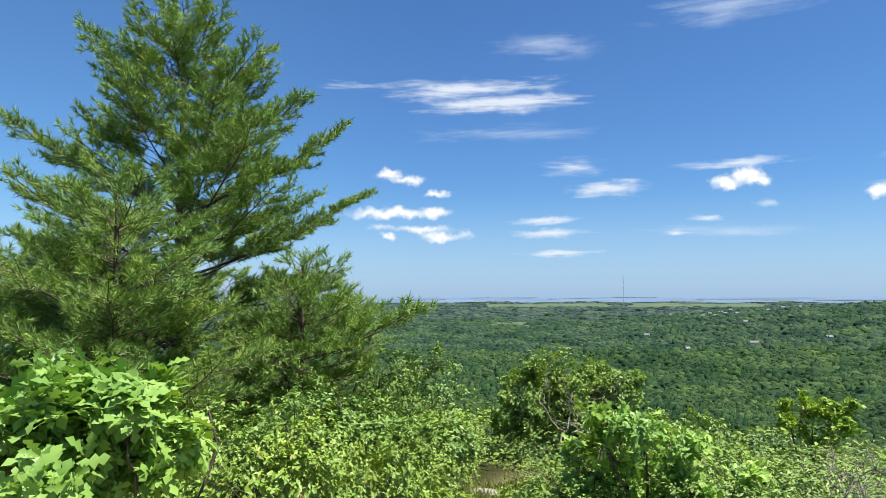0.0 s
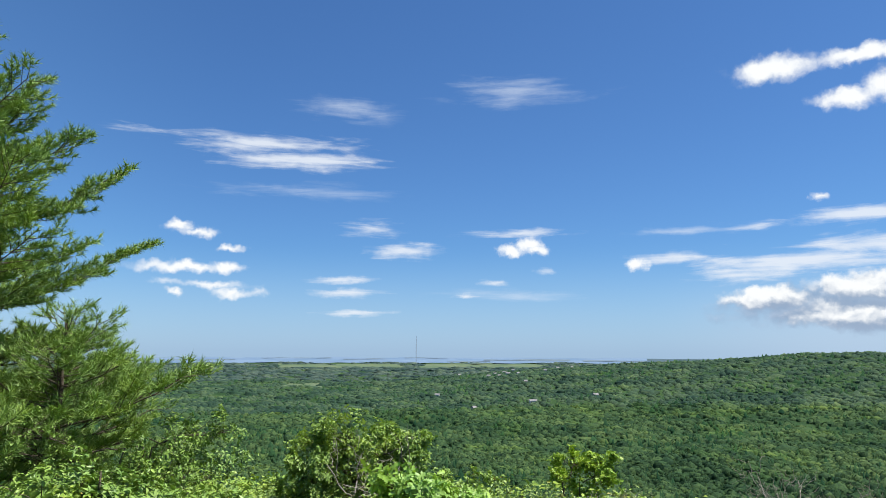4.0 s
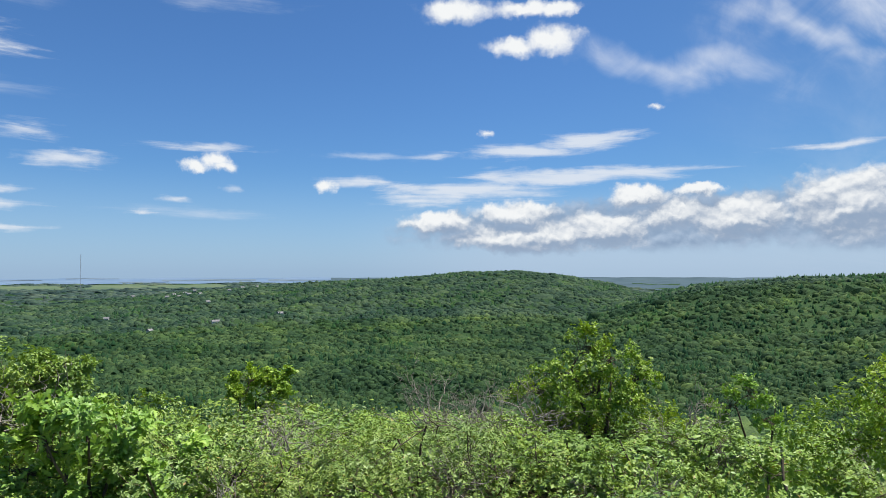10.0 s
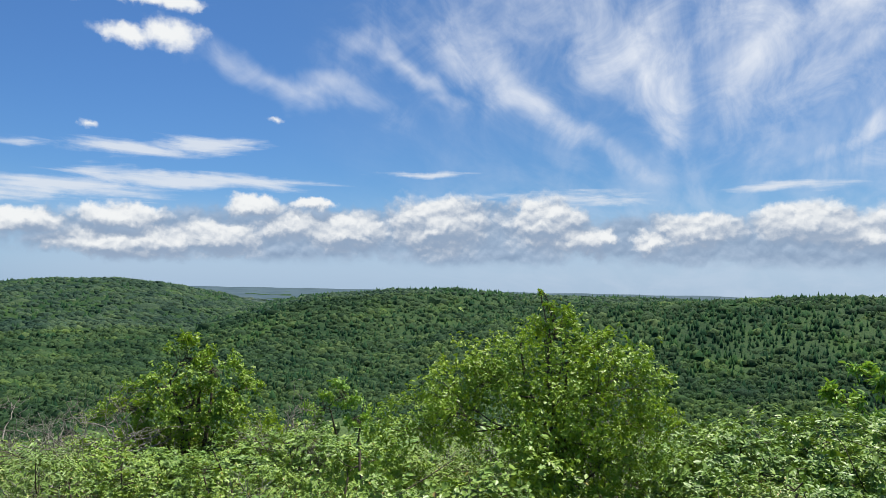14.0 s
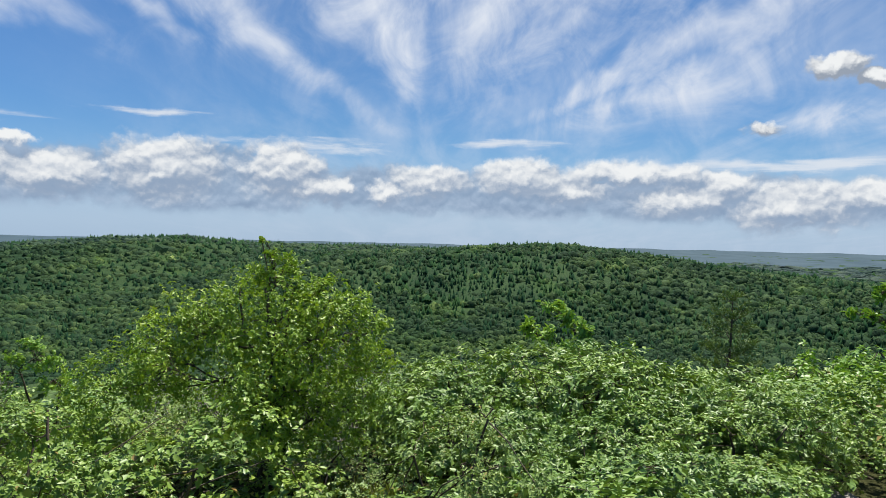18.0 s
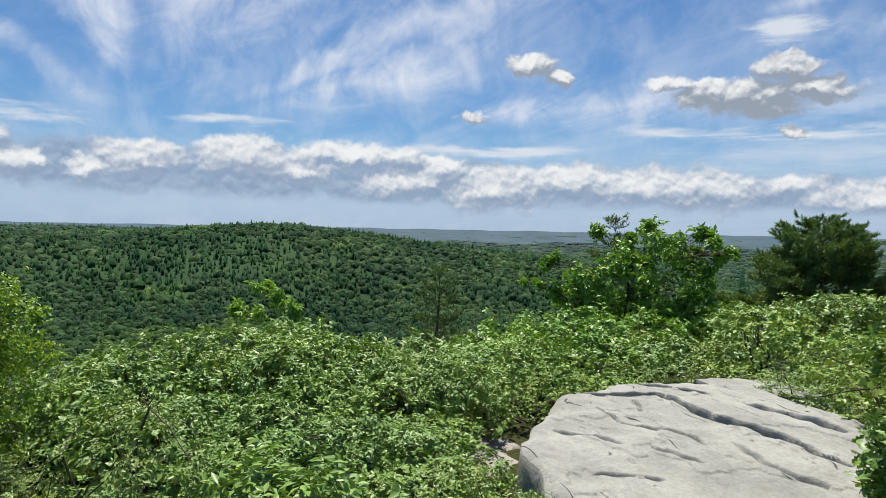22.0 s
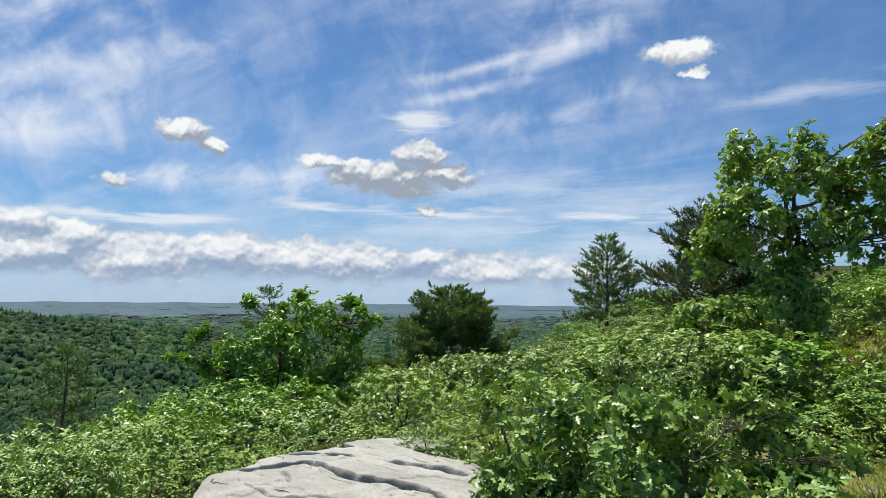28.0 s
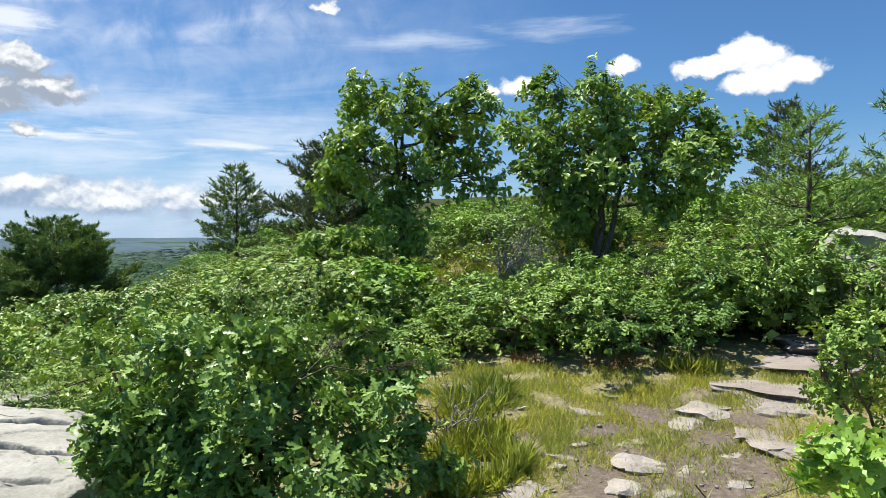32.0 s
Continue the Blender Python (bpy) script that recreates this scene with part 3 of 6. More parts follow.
def blades(at, way, up, size, outline, fold=0.25, droop=0.25):
    """Leaves at points: way is their length, up their face. Returns vertices and triangles."""
    at, way, up = np.asarray(at), unit(np.asarray(way)), np.asarray(up)
    side = unit(np.cross(way, up))
    face = np.cross(side, way)
    o = np.array(outline)
    u, h = o[:, 0], o[:, 1]
    k = len(o)
    s = np.asarray(size)[:, None, None]
    mid = at[:, None] + s * (u[None, :, None] * way[:, None] - droop * (u ** 2)[None, :, None] * face[:, None])
    lift = fold * h[None, :, None] * face[:, None]
    left = mid + s * (h[None, :, None] * side[:, None] + lift)
    right = mid + s * (-h[None, :, None] * side[:, None] + lift)
    inner = np.arange(1, k - 1)
    if k <= 4:
        # small blades: a fan on either side of the fold from foot to tip
        v = np.concatenate([mid[:, :1], left[:, inner], mid[:, -1:], right[:, inner[::-1]]], 1)
        per = v.shape[1]
        f = np.array([(0, i, i + 1) for i in range(1, per - 1)])
        faces = f[None] + (np.arange(len(at)) * per)[:, None, None]
        return v.reshape(-1, 3), faces.reshape(-1, 3)
    v = np.concatenate([mid, left[:, inner], right[:, inner]], 1)
    L = lambda i: k + i - 1
    R = lambda i: k + (k - 2) + i - 1
    f = []
    for i in range(k - 1):
        for S, flip in ((L, False), (R, True)):
            a, b = i, i + 1
            if i == 0:
                t = [(a, S(1), b)]
            elif i == k - 2:
                t = [(a, S(i), b)]
            else:
                t = [(a, S(i), S(i + 1)), (a, S(i + 1), b)]
            f += [(x[0], x[2], x[1]) if flip else x for x in t]
    f = np.array(f)
    per = v.shape[1]
    faces = f[None] + (np.arange(len(at)) * per)[:, None, None]
    return v.reshape(-1, 3), faces.reshape(-1, 3)


SIMPLE = [(0.0, 0.0), (0.52, 0.32), (1.0, 0.0)]


def rosettes(soup, tips, out, size, per, outline, g, spread=1.0, droop=0.3):
    """A whorl of leaves at each twig end."""
    n = len(tips)
    out = unit(out)
    rand = g.normal(0, 1, (n, per, 3))
    perp = unit(rand - (rand * out[:, None]).sum(-1, keepdims=True) * out[:, None])
    way = unit(perp * spread + out[:, None] * g.uniform(0.1, 0.7, (n, per, 1)) + np.array([0, 0, -0.12]))
    up = unit(out[:, None] * 0.6 + np.array([0, 0, 0.7]) + g.normal(0, 0.42, (n, per, 3)))
    at = tips[:, None] - out[:, None] * g.uniform(0, 1.0, (n, per, 1)) * size * 0.9
    s = size * g.uniform(0.6, 1.15, (n, per))
    v, f = blades(at.reshape(-1, 3), way.reshape(-1, 3), up.reshape(-1, 3), s.ravel(), outline, droop=droop)
    soup.add(v, f)


# ---- the lie of the land ----
def wrap(az):
    return np.where(az > 100, az - 360, az)


RIDGES = [  # distance, spread, and skyline: turn, height in degrees
    (2150.0, 0.40, [(-120, -4.5), (-50, -3.5), (-44, -1.7), (-42.5, -1.05), (-40.5, -0.7), (-38.5, -0.35), (-34.3, 0.15), (-30, 0.0), (-26, -0.40), (-18, -0.85), (-8, -1.6), (8, -3.5), (60, -4.5)]),
    (1450.0, 0.38, [(-150, -7), (-95, -2.8), (-80, -0.95), (-75, -0.75), (-66, -0.62), (-60, -0.25), (-55.5, -0.30), (-50.5, -0.80), (-46, -1.6), (-42, -2.8), (-34, -5.5), (60, -7)]),
    (980.0, 0.40, [(-160, -10), (-130, -5), (-113, -2.6), (-109, -2.15), (-102.5, -1.6), (-96, -0.85), (-91.5, -0.3), (-88.5, -0.25), (-82, -0.75), (-72, -1.5), (-62, -3.4), (-50, -6.0), (60, -10)])]
FALL_R = np.log([10, 20, 40, 80, 150, 400, 800, 1500, 2500, 3300, 4000, 4600, 4950])
FALL_Z = np.array([0, -2.6, -9, -24, -50, -90, -106, -117, -112, -101, -84, -62, -45.0])
BACK_Z = np.array([0, 1.0, 2.4, 2, -12, -60, -106, -117, -112, -101, -84, -62, -45.0])


def ground_z(x, y):
    x, y = np.asarray(x, float), np.asarray(y, float)
    r = np.hypot(x, y) + 1e-6
    az = wrap(np.degrees(np.arctan2(-x, y)))
    s = np.interp(az, [-260, -220, -195, -165, -148, -135, -120, -100, -60, -20, 20, 60, 100],
                  [0.0, 0.08, 0.13, 0.13, 0.07, -0.02, -0.05, -0.09, -0.10, -0.10, -0.08, -0.05, 0.0])
    z = s * np.clip(r - 3.2, 0, 9)
    v = np.interp(az, [-260, -200, -160, -147, -138, -128, -116, 40, 70, 100], [0.0, 0.0, 0.0, 0.15, 0.35, 0.55, 1, 1, 0.6, 0.0])
    lr = np.log(np.maximum(r, 10))
    z = z + v * np.interp(lr, FALL_R, FALL_Z) + (1 - v) * np.interp(lr, FALL_R, BACK_Z)
    far = np.clip((r - 150) / 250, 0, 1)
    calm = np.ones_like(r)
    for dist, spread, line in RIDGES:
        a, e = zip(*sorted(line))
        top = dist * np.tan(np.radians(np.interp(az, a, e))) + 1.6 - 10.0
        w = np.exp(-(np.log(r / dist) / spread) ** 2)
        risen = z * (1 - far * w) + (far * w) * top
        calm = calm * np.where(risen > z, 1 - np.clip(w * 1.3, 0, 1), 1)
        z = np.maximum(z, risen)
    z = z + 0.05 * np.sin(x * 1.9 + 0.6) * np.sin(y * 1.7 + 1.1) * np.clip(r / 6, 0, 1)
    z = z + np.clip((r - 200) / 800, 0, 1) * (3.0 * np.sin(x * 0.011 + 1) * np.sin(y * 0.013) + 1.5 * np.sin(x * 0.031) * np.sin(y * 0.027 + 2))
    roll = np.sin(x * 0.0125 + 2 * np.sin(y * 0.004)) * np.sin(y * 0.0145 + 1.5 * np.sin(x * 0.005)) + 0.6 * np.sin(x * 0.027 + 1.4) * np.sin(y * 0.023 + np.sin(x * 0.01))
    z = z + calm * np.clip((r - 170) / 400, 0, 1) * np.clip((4100 - r) / 1200, 0, 1) * 6.5 * roll
    return z


def gz(x, y):
    return float(ground_z(x, y))


def land():
    na, radii = 300, np.concatenate([np.linspace(0.15, 14, 90), np.geomspace(14.4, 4950, 130)])
    a = np.linspace(0, 2 * np.pi, na, endpoint=False)
    rr, aa = np.meshgrid(radii, a, indexing="ij")
    x, y = -np.sin(aa) * rr, np.cos(aa) * rr
    v = np.stack([x, y, ground_z(x, y)], -1).reshape(-1, 3)
    i, j = np.meshgrid(np.arange(len(radii) - 1), np.arange(na), indexing="ij")
    p, q = i * na + j, i * na + (j + 1) % na
    f = np.stack([p, q, q + na, p + na], -1).reshape(-1, 4)
    # the middle is closed by wedges of one point
    v = np.concatenate([v, [[0, 0, gz(0, 0)]]])
    q = np.arange(0, na, 2)
    f = np.concatenate([f[:, ::-1], np.stack([np.full(len(q), len(v) - 1), q, q + 1, (q + 2) % na], -1)])
    me = mesh_of("ground", v, f, M_SOIL, True)
    ob = tagged(new("ground", me), "hilltop soil falling to a wooded valley", "ground", kind="structure")
    return ob


land()


def noise2(x, y, s, seed=0.0):
    return (np.sin(x / s * 1.7 + seed) * np.cos(y / s * 1.3 + seed * 2) + np.sin((x + y) / s * 0.8 + seed * 3) * np.cos((x - y) / s * 1.1 + seed)) * 0.5


# ---- woods in the valley and on the hills ----
def dome(rings, sides):
    """Unit crown: a lumpy cap that narrows below."""
    v, f = [(0, 0, 1.0)], []
    for k in range(1, rings + 1):
        t = k / rings * 1.7
        for j in range(sides):
            a = (j + 0.5 * (k % 2)) * 2 * math.pi / sides
            v.append((math.sin(t) * math.cos(a), math.sin(t) * math.sin(a), math.cos(t)))
    for j in range(sides):
        f.append((0, 1 + j, 1 + (j + 1) % sides))
    for k in range(rings - 1):
        o, p = 1 + k * sides, 1 + (k + 1) * sides
        for j in range(sides):
            j2 = (j + 1) % sides
            f += [(o + j, p + j, p + j2), (o + j, p + j2, o + j2)]
    return np.array(v, float), np.array(f)


def spire(tiers, sides):
    """Unit conifer: tiers of drooping skirts."""
    v, f = [], []
    for k in range(tiers):
        top, low = 1 - k / tiers * 0.85, max(0.0, 1 - (k + 1.35) / tiers)
        wide = 0.28 + 0.72 * (k + 1) / tiers
        o = len(v)
        v.append((0, 0, top))
        for j in range(sides):
            a = (j + 0.5 * k) * 2 * math.pi / sides
            w = wide * (1.0 if j % 2 else 0.68)
            v.append((w * math.cos(a), w * math.sin(a), low))
        f += [(o, o + 1 + j, o + 1 + (j + 1) % sides) for j in range(sides)]
    return np.array(v, float), np.array(f)


def stand(name, pos, size, shape, material, label, jitter):
    """Many crowns in one mesh."""
    bv, bf = shape
    n, k = len(pos), len(bv)
    ang = rng.uniform(0, 6.28, n)
    c, s = np.cos(ang)[:, None], np.sin(ang)[:, None]
    x, y = bv[None, :, 0] * c - bv[None, :, 1] * s, bv[None, :, 0] * s + bv[None, :, 1] * c
    v = np.stack([x, y, np.broadcast_to(bv[None, :, 2], x.shape)], -1)
    v = v * (1 + rng.uniform(-jitter, jitter, (n, k, 1))) * size[:, None, :] + pos[:, None, :]
    f = bf[None] + (np.arange(n) * k)[:, None, None]
    ob = new(name, mesh_of(name, v.reshape(-1, 3), f.reshape(-1, 3), material, True))
    return tagged(ob, label, "forest", kind="stuff")


def sprays(name, pos, size, per):
    """Leafy tips that roughen the crowns' outlines."""
    n = len(pos)
    way = unit(rng.normal(0, 1, (n, per, 3)) + np.array([0, 0, 0.55]))
    way[..., 2] = np.abs(way[..., 2])
    at = pos[:, None] + way * size[:, None] * rng.uniform(0.86, 1.10, (n, per, 1))
    big = size[:, None, :1] * rng.uniform(0.14, 0.30, (n, per, 1))
    a = unit(np.cross(way, rng.normal(0, 1, (n, per, 3))))
    b = unit(np.cross(way, a) + way * rng.uniform(-0.5, 0.5, (n, per, 1)))
    v = np.stack([at - a * big, at + a * big, at + b * big * 1.6], 2).reshape(-1, 3)
    ob = new(name, mesh_of(name, v, np.arange(len(v)).reshape(-1, 3), M_WOODS))
    return tagged(ob, "leafy sprays on the valley's treetops", "forest", kind="stuff")


def scatter(r0, r1, step, a0=-150.0, a1=62.0, least=0.0):
    """Points whose spacing grows with distance."""
    out, r = [], r0
    while r < r1:
        d = max(least, step * r)
        k = int(radians(a1 - a0) * r / d)
        a = np.radians(a0 + (np.arange(k) + rng.uniform(0, 1, k)) / k * (a1 - a0))
        q = r + rng.normal(0, 0.75, k) * d
        out.append(np.stack([-np.sin(a) * q, np.cos(a) * q], -1))
        r += d * 0.9
    return np.concatenate(out)


def open_land(x, y):
    """Fields and the golf course, free of trees."""
    r, az = np.hypot(x, y), wrap(np.degrees(np.arctan2(-x, y)))
    hit = np.zeros(len(x), bool)
    for a0, a1, r0, r1 in FIELDS:
        hit |= (az > a0) & (az < a1) & (r > r0) & (r < r1)
    return hit


FIELDS = [(7.2, 10.3, 2170, 2330), (13.2, 15.2, 2120, 2250), (0.7, 10.5, 3800, 4180), (-10.8, -0.9, 3780, 4260), (-46.8, -44.0, 2900, 3200), (-106, -103.5, 2500, 2600)]


def woods():
    near = scatter(52, 420, 0.016, -128.0, least=5.6)
    mid = scatter(400, 1300, 0.0108, -140.0)
    far = scatter(1300, 2600, 0.0088, -150.0)
    edge = scatter(2600, 4600, 0.011)
    for tag, pts, shape in (("near", near, dome(4, 7)), ("mid", mid, dome(2, 5)), ("far", far, dome(2, 4)), ("horizon", edge, dome(2, 4))):
        lumps = 1
        x, y = pts.T
        r, az = np.hypot(x, y), wrap(np.degrees(np.arctan2(-x, y)))
        con = noise2(x, y, 130, 1.0) + 0.4 * noise2(x, y, 37, 4.0) + 0.75 * np.exp(-((az + 92) / 30) ** 2) * np.clip((r - 400) / 300, 0, 1) + 0.62 * rng.normal(0, 1, len(x))
        con = con + 0.3 * ((az < -45) & (az > -75) & (r > 1000))
        keep = ~open_land(x, y) & (r < np.where(az > -19, 4300 + 90 * np.sin(az * 0.9), 3500 + 120 * np.sin(az * 0.7)))
        conifer = keep & (con > (1.5 if tag == "horizon" else 0.72))
        broad = keep & ~conifer
        z = ground_z(x, y)
        tall = np.clip((r - 20) / 70, 0.25, 1.0) * rng.uniform(8.5, 12.5, len(x)) * (1 + np.clip(r - 2500, 0, 2000) / 8000)
        wide = np.maximum(4.3, {"mid": 0.0074, "far": 0.0060, "horizon": 0.0072}.get(tag, 0.0085) * r) * np.exp(rng.normal(-0.06, 0.40, len(x))) * np.clip((r - 10) / 60, 0.45, 1)
        pos, size = [], []
        for k in range(lumps):
            off = rng.normal(0, 0.42 if lumps > 1 else 0, (broad.sum(), 2)) * wide[broad, None]
            sc = rng.uniform(0.5, 0.8, broad.sum()) if lumps > 1 else np.ones(broad.sum())
            w = wide[broad] * sc
            h = np.minimum(w * rng.uniform(0.75, 1.1, len(w)), 9.0)
            pos.append(np.stack([x[broad] + off[:, 0], y[broad] + off[:, 1], z[broad] + tall[broad] - h - rng.uniform(0, 0.25, len(w)) * wide[broad] * (k > 0)], -1))
            size.append(np.stack([w, w, h], -1))
        tufts = {"near": 34}.get(tag, 0)
        if tufts:
            sprays(tag + "_leaf_sprays", np.concatenate(pos), np.concatenate(size), tufts // lumps)
        if tag == "mid":
            pm, sm = np.concatenate(pos), np.concatenate(size)
            rm = np.hypot(pm[:, 0], pm[:, 1])
            pick = rm < 700
            sprays("valley_leaf_sprays", pm[pick], sm[pick], 22)
            sprays("hill_leaf_sprays", pm[~pick], sm[~pick], 12)
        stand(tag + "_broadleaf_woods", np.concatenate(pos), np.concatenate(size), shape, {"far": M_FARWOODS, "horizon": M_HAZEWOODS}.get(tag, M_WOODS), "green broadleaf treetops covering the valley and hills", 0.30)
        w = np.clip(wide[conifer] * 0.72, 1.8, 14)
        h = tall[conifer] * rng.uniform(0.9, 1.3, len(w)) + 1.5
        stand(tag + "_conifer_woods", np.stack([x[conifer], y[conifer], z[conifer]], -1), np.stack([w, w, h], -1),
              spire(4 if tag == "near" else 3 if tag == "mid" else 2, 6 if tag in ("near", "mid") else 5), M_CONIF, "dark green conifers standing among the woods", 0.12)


woods()


def canopy():
    """Leaf roof between the standing crowns, coloured darker for the shade there."""
    na, radii = 320, np.geomspace(60, 4560, 190)
    a = np.radians(np.linspace(-150, 62, na))
    rr, aa = np.meshgrid(radii, a, indexing="ij")
    rr = rr * (1 + rng.normal(0, 0.004, rr.shape))
    x, y = -np.sin(aa) * rr, np.cos(aa) * rr
    over = np.clip((rr - 45) / 70, 0.0, 1.0) * (6.4 + rng.normal(0, 0.9, rr.shape))
    az = wrap(np.degrees(aa))
    over = np.where(open_land(x.ravel(), y.ravel()).reshape(x.shape), 0.0, over)
    v = np.stack([x, y, ground_z(x, y) + over], -1).reshape(-1, 3)
    i, j = np.meshgrid(np.arange(len(radii) - 1), np.arange(na - 1), indexing="ij")
    p = i * na + j
    f = np.stack([p, p + na, p + na + 1, p + 1], -1).reshape(-1, 4)
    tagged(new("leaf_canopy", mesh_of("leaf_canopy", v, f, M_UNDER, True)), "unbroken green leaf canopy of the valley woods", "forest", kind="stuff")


canopy()

# ---- far plain: water, fields, mast, houses ----


def plain_stuff(name, a, c2, scale, rough=0.9):
    m, n, b, o = shader(name, rough, 0.2)
    v = n.noise(place_of(n), scale, 4.0, 0.6)
    n.put(b.inputs["Base Color"], n.ramp(v, [(0.35, a), (0.65, c2)]))
    return m


M_WATER = plain_stuff("far_bay_water", (0.11, 0.18, 0.27), (0.15, 0.22, 0.31), 0.004, 0.9)
M_MEADOW = plain_stuff("pale_meadow", (0.075, 0.125, 0.065), (0.125, 0.16, 0.085), 0.008)
# the blue of far land and islands is distance haze set as base colour
M_FARLAND = plain_stuff("haze_tinted_far_woods", (0.042, 0.076, 0.094), (0.064, 0.104, 0.124), 0.006)
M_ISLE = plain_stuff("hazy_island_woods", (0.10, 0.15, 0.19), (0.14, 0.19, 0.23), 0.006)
M_HOUSE = plain_stuff("pale_house_wall", (0.55, 0.54, 0.52), (0.7, 0.69, 0.66), 0.3)
M_ROOF = plain_stuff("grey_roof", (0.18, 0.18, 0.19), (0.30, 0.29, 0.29), 0.5)
M_STEEL = plain_stuff("grey_mast_steel", (0.30, 0.31, 0.33), (0.4, 0.41, 0.43), 0.5)


def sheet(name, a0, a1, r0, r1, lift, material, label, kind="structure", waves=0.0):
    """A patch of the land's surface between two headings and two distances."""
    na, nr = max(6, int((a1 - a0) * 2)), 8
    a, r = np.linspace(a0, a1, na), np.linspace(r0, r1, nr)
    aa, rr = np.meshgrid(a, r, indexing="ij")
    edge = waves * np.sin(aa * 1.9) * np.sin(aa * 0.7 + 1)
    rr = rr + edge
    x, y = -np.sin(np.radians(aa)) * rr, np.cos(np.radians(aa)) * rr
    v = np.stack([x, y, ground_z(x, y) + lift], -1).reshape(-1, 3)
    i, j = np.meshgrid(np.arange(na - 1), np.arange(nr - 1), indexing="ij")
    p = i * nr + j
    f = np.stack([p, p + 1, p + nr + 1, p + nr], -1).reshape(-1, 4)
    return tagged(new(name, mesh_of(name, v, f, material, True)), label, name.split("_")[0], kind=kind)


for a0, a1, r0, r1 in FIELDS:
    sheet("meadow", a0 - 0.2, a1 + 0.2, r0 - 20, r1 + 30, 7.0, M_MEADOW, "pale green open meadow among the far woods", waves=14 if r1 < 3000 else 45)
sheet("water", -19.0, 60.0, 4330, 4950, 9.0, M_WATER, "blue bay along the far horizon", waves=20)
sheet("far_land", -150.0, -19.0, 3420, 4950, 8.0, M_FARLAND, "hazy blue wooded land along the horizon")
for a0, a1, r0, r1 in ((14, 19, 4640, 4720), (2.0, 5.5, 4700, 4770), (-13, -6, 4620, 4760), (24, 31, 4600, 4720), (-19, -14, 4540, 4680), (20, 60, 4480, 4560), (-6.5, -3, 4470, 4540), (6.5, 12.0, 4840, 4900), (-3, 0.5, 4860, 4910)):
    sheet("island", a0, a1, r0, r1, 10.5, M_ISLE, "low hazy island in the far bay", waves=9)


def mast():
    p = spot(-0.43, 3600)
    z = gz(p.x, p.y)
    top = base("radio_mast", pose(p.x, p.y, z), "slender grey steel radio mast above the woods", "radio mast")
    high = 3600 * math.tan(radians(1.35)) - z
    for i in range(3):
        a = i * 2.094
        s = Soup()
        tube(s, [(1.6 * math.cos(a), 1.6 * math.sin(a), 0), (1.3 * math.cos(a), 1.3 * math.sin(a), high)], 0.55, 0.5, 5)
        piece("mast_leg", s.mesh("mast_leg", M_STEEL), top)
    for k in range(12):
        s = Soup()
        zz = high * (k + 1) / 12.0
        ring = [(1.4 * math.cos(a), 1.4 * math.sin(a), zz) for a in (0, 2.094, 4.189, 6.283)]
        tube(s, ring, 0.3, 0.3, 4)
        piece("cross_brace", s.mesh("cross_brace", M_STEEL), top)


mast()


def house(az, r, w, d, turn):
    p = spot(az, r)
    z = gz(p.x, p.y) + 3.6
    ob = base("house", pose(p.x, p.y, z, 0, 0, az + turn), "pale house half hidden in the woods", "house", "houses in the valley")
    bm = bmesh.new()
    bmesh.ops.create_cube(bm, size=1.0, matrix=Matrix.Translation((0, 0, 4.0)) @ Matrix.Diagonal((w, d, 8.0, 1)))
    part("wall", bm, M_HOUSE, ob)
    bm = bmesh.new()
    e, h = 0.6, 3.2
    vs = [bm.verts.new(c) for c in ((-w / 2 - e, -d / 2 - e, 7.8), (w / 2 + e, -d / 2 - e, 7.8), (w / 2 + e, d / 2 + e, 7.8), (-w / 2 - e, d / 2 + e, 7.8), (-w / 2 - e, 0, 7.8 + h), (w / 2 + e, 0, 7.8 + h))]
    for q in ((0, 1, 5, 4), (2, 3, 4, 5), (1, 2, 5), (3, 0, 4), (3, 2, 1, 0)):
        bm.faces.new([vs[i] for i in q])
    part("roof", bm, M_ROOF, ob)
    for i in range(3):
        bm = bmesh.new()
        bmesh.ops.create_cube(bm, size=1.0, matrix=Matrix.Translation(((i - 1) * w * 0.3, -d / 2 - 0.05, 5.2)) @ Matrix.Diagonal((1.3, 0.2, 1.8, 1)))
        part("window", bm, M_CLEFT, ob, "dark window")


for az, r, w, d, turn in ((-10.0, 1330, 17, 9, 10), (-14.95, 1420, 14, 9, 35), (-7.3, 2000, 12, 9, 5), (-6.4, 2040, 12, 8, -20), (-8.0, 2080, 14, 9, 15), (-8.8, 2050, 12, 9, 40),
                          (-14.6, 2350, 16, 10, 0), (-15.6, 2380, 14, 9, 25), (-2.2, 1560, 12, 8, -15), (-12.0, 2300, 12, 9, 20), (-5.2, 1250, 11, 8, 45), (-18.2, 2420, 12, 9, 10), (-6.9, 2140, 12, 8, 30), (-7.7, 2180, 13, 8, -10), (-8.4, 2240, 11, 8, 0),
                          (-13.2, 2480, 14, 9, 15), (-16.4, 2460, 12, 9, -25), (-17.2, 2300, 11, 8, 30), (-11.0, 2120, 11, 8, 5), (-4.0, 2450, 13, 9, 20), (-20.5, 2250, 12, 8, -5), (-9.4, 1720, 11, 8, 20)):
    house(az, r, w * 0.8, d * 0.8, turn)

# ---- rocks ----


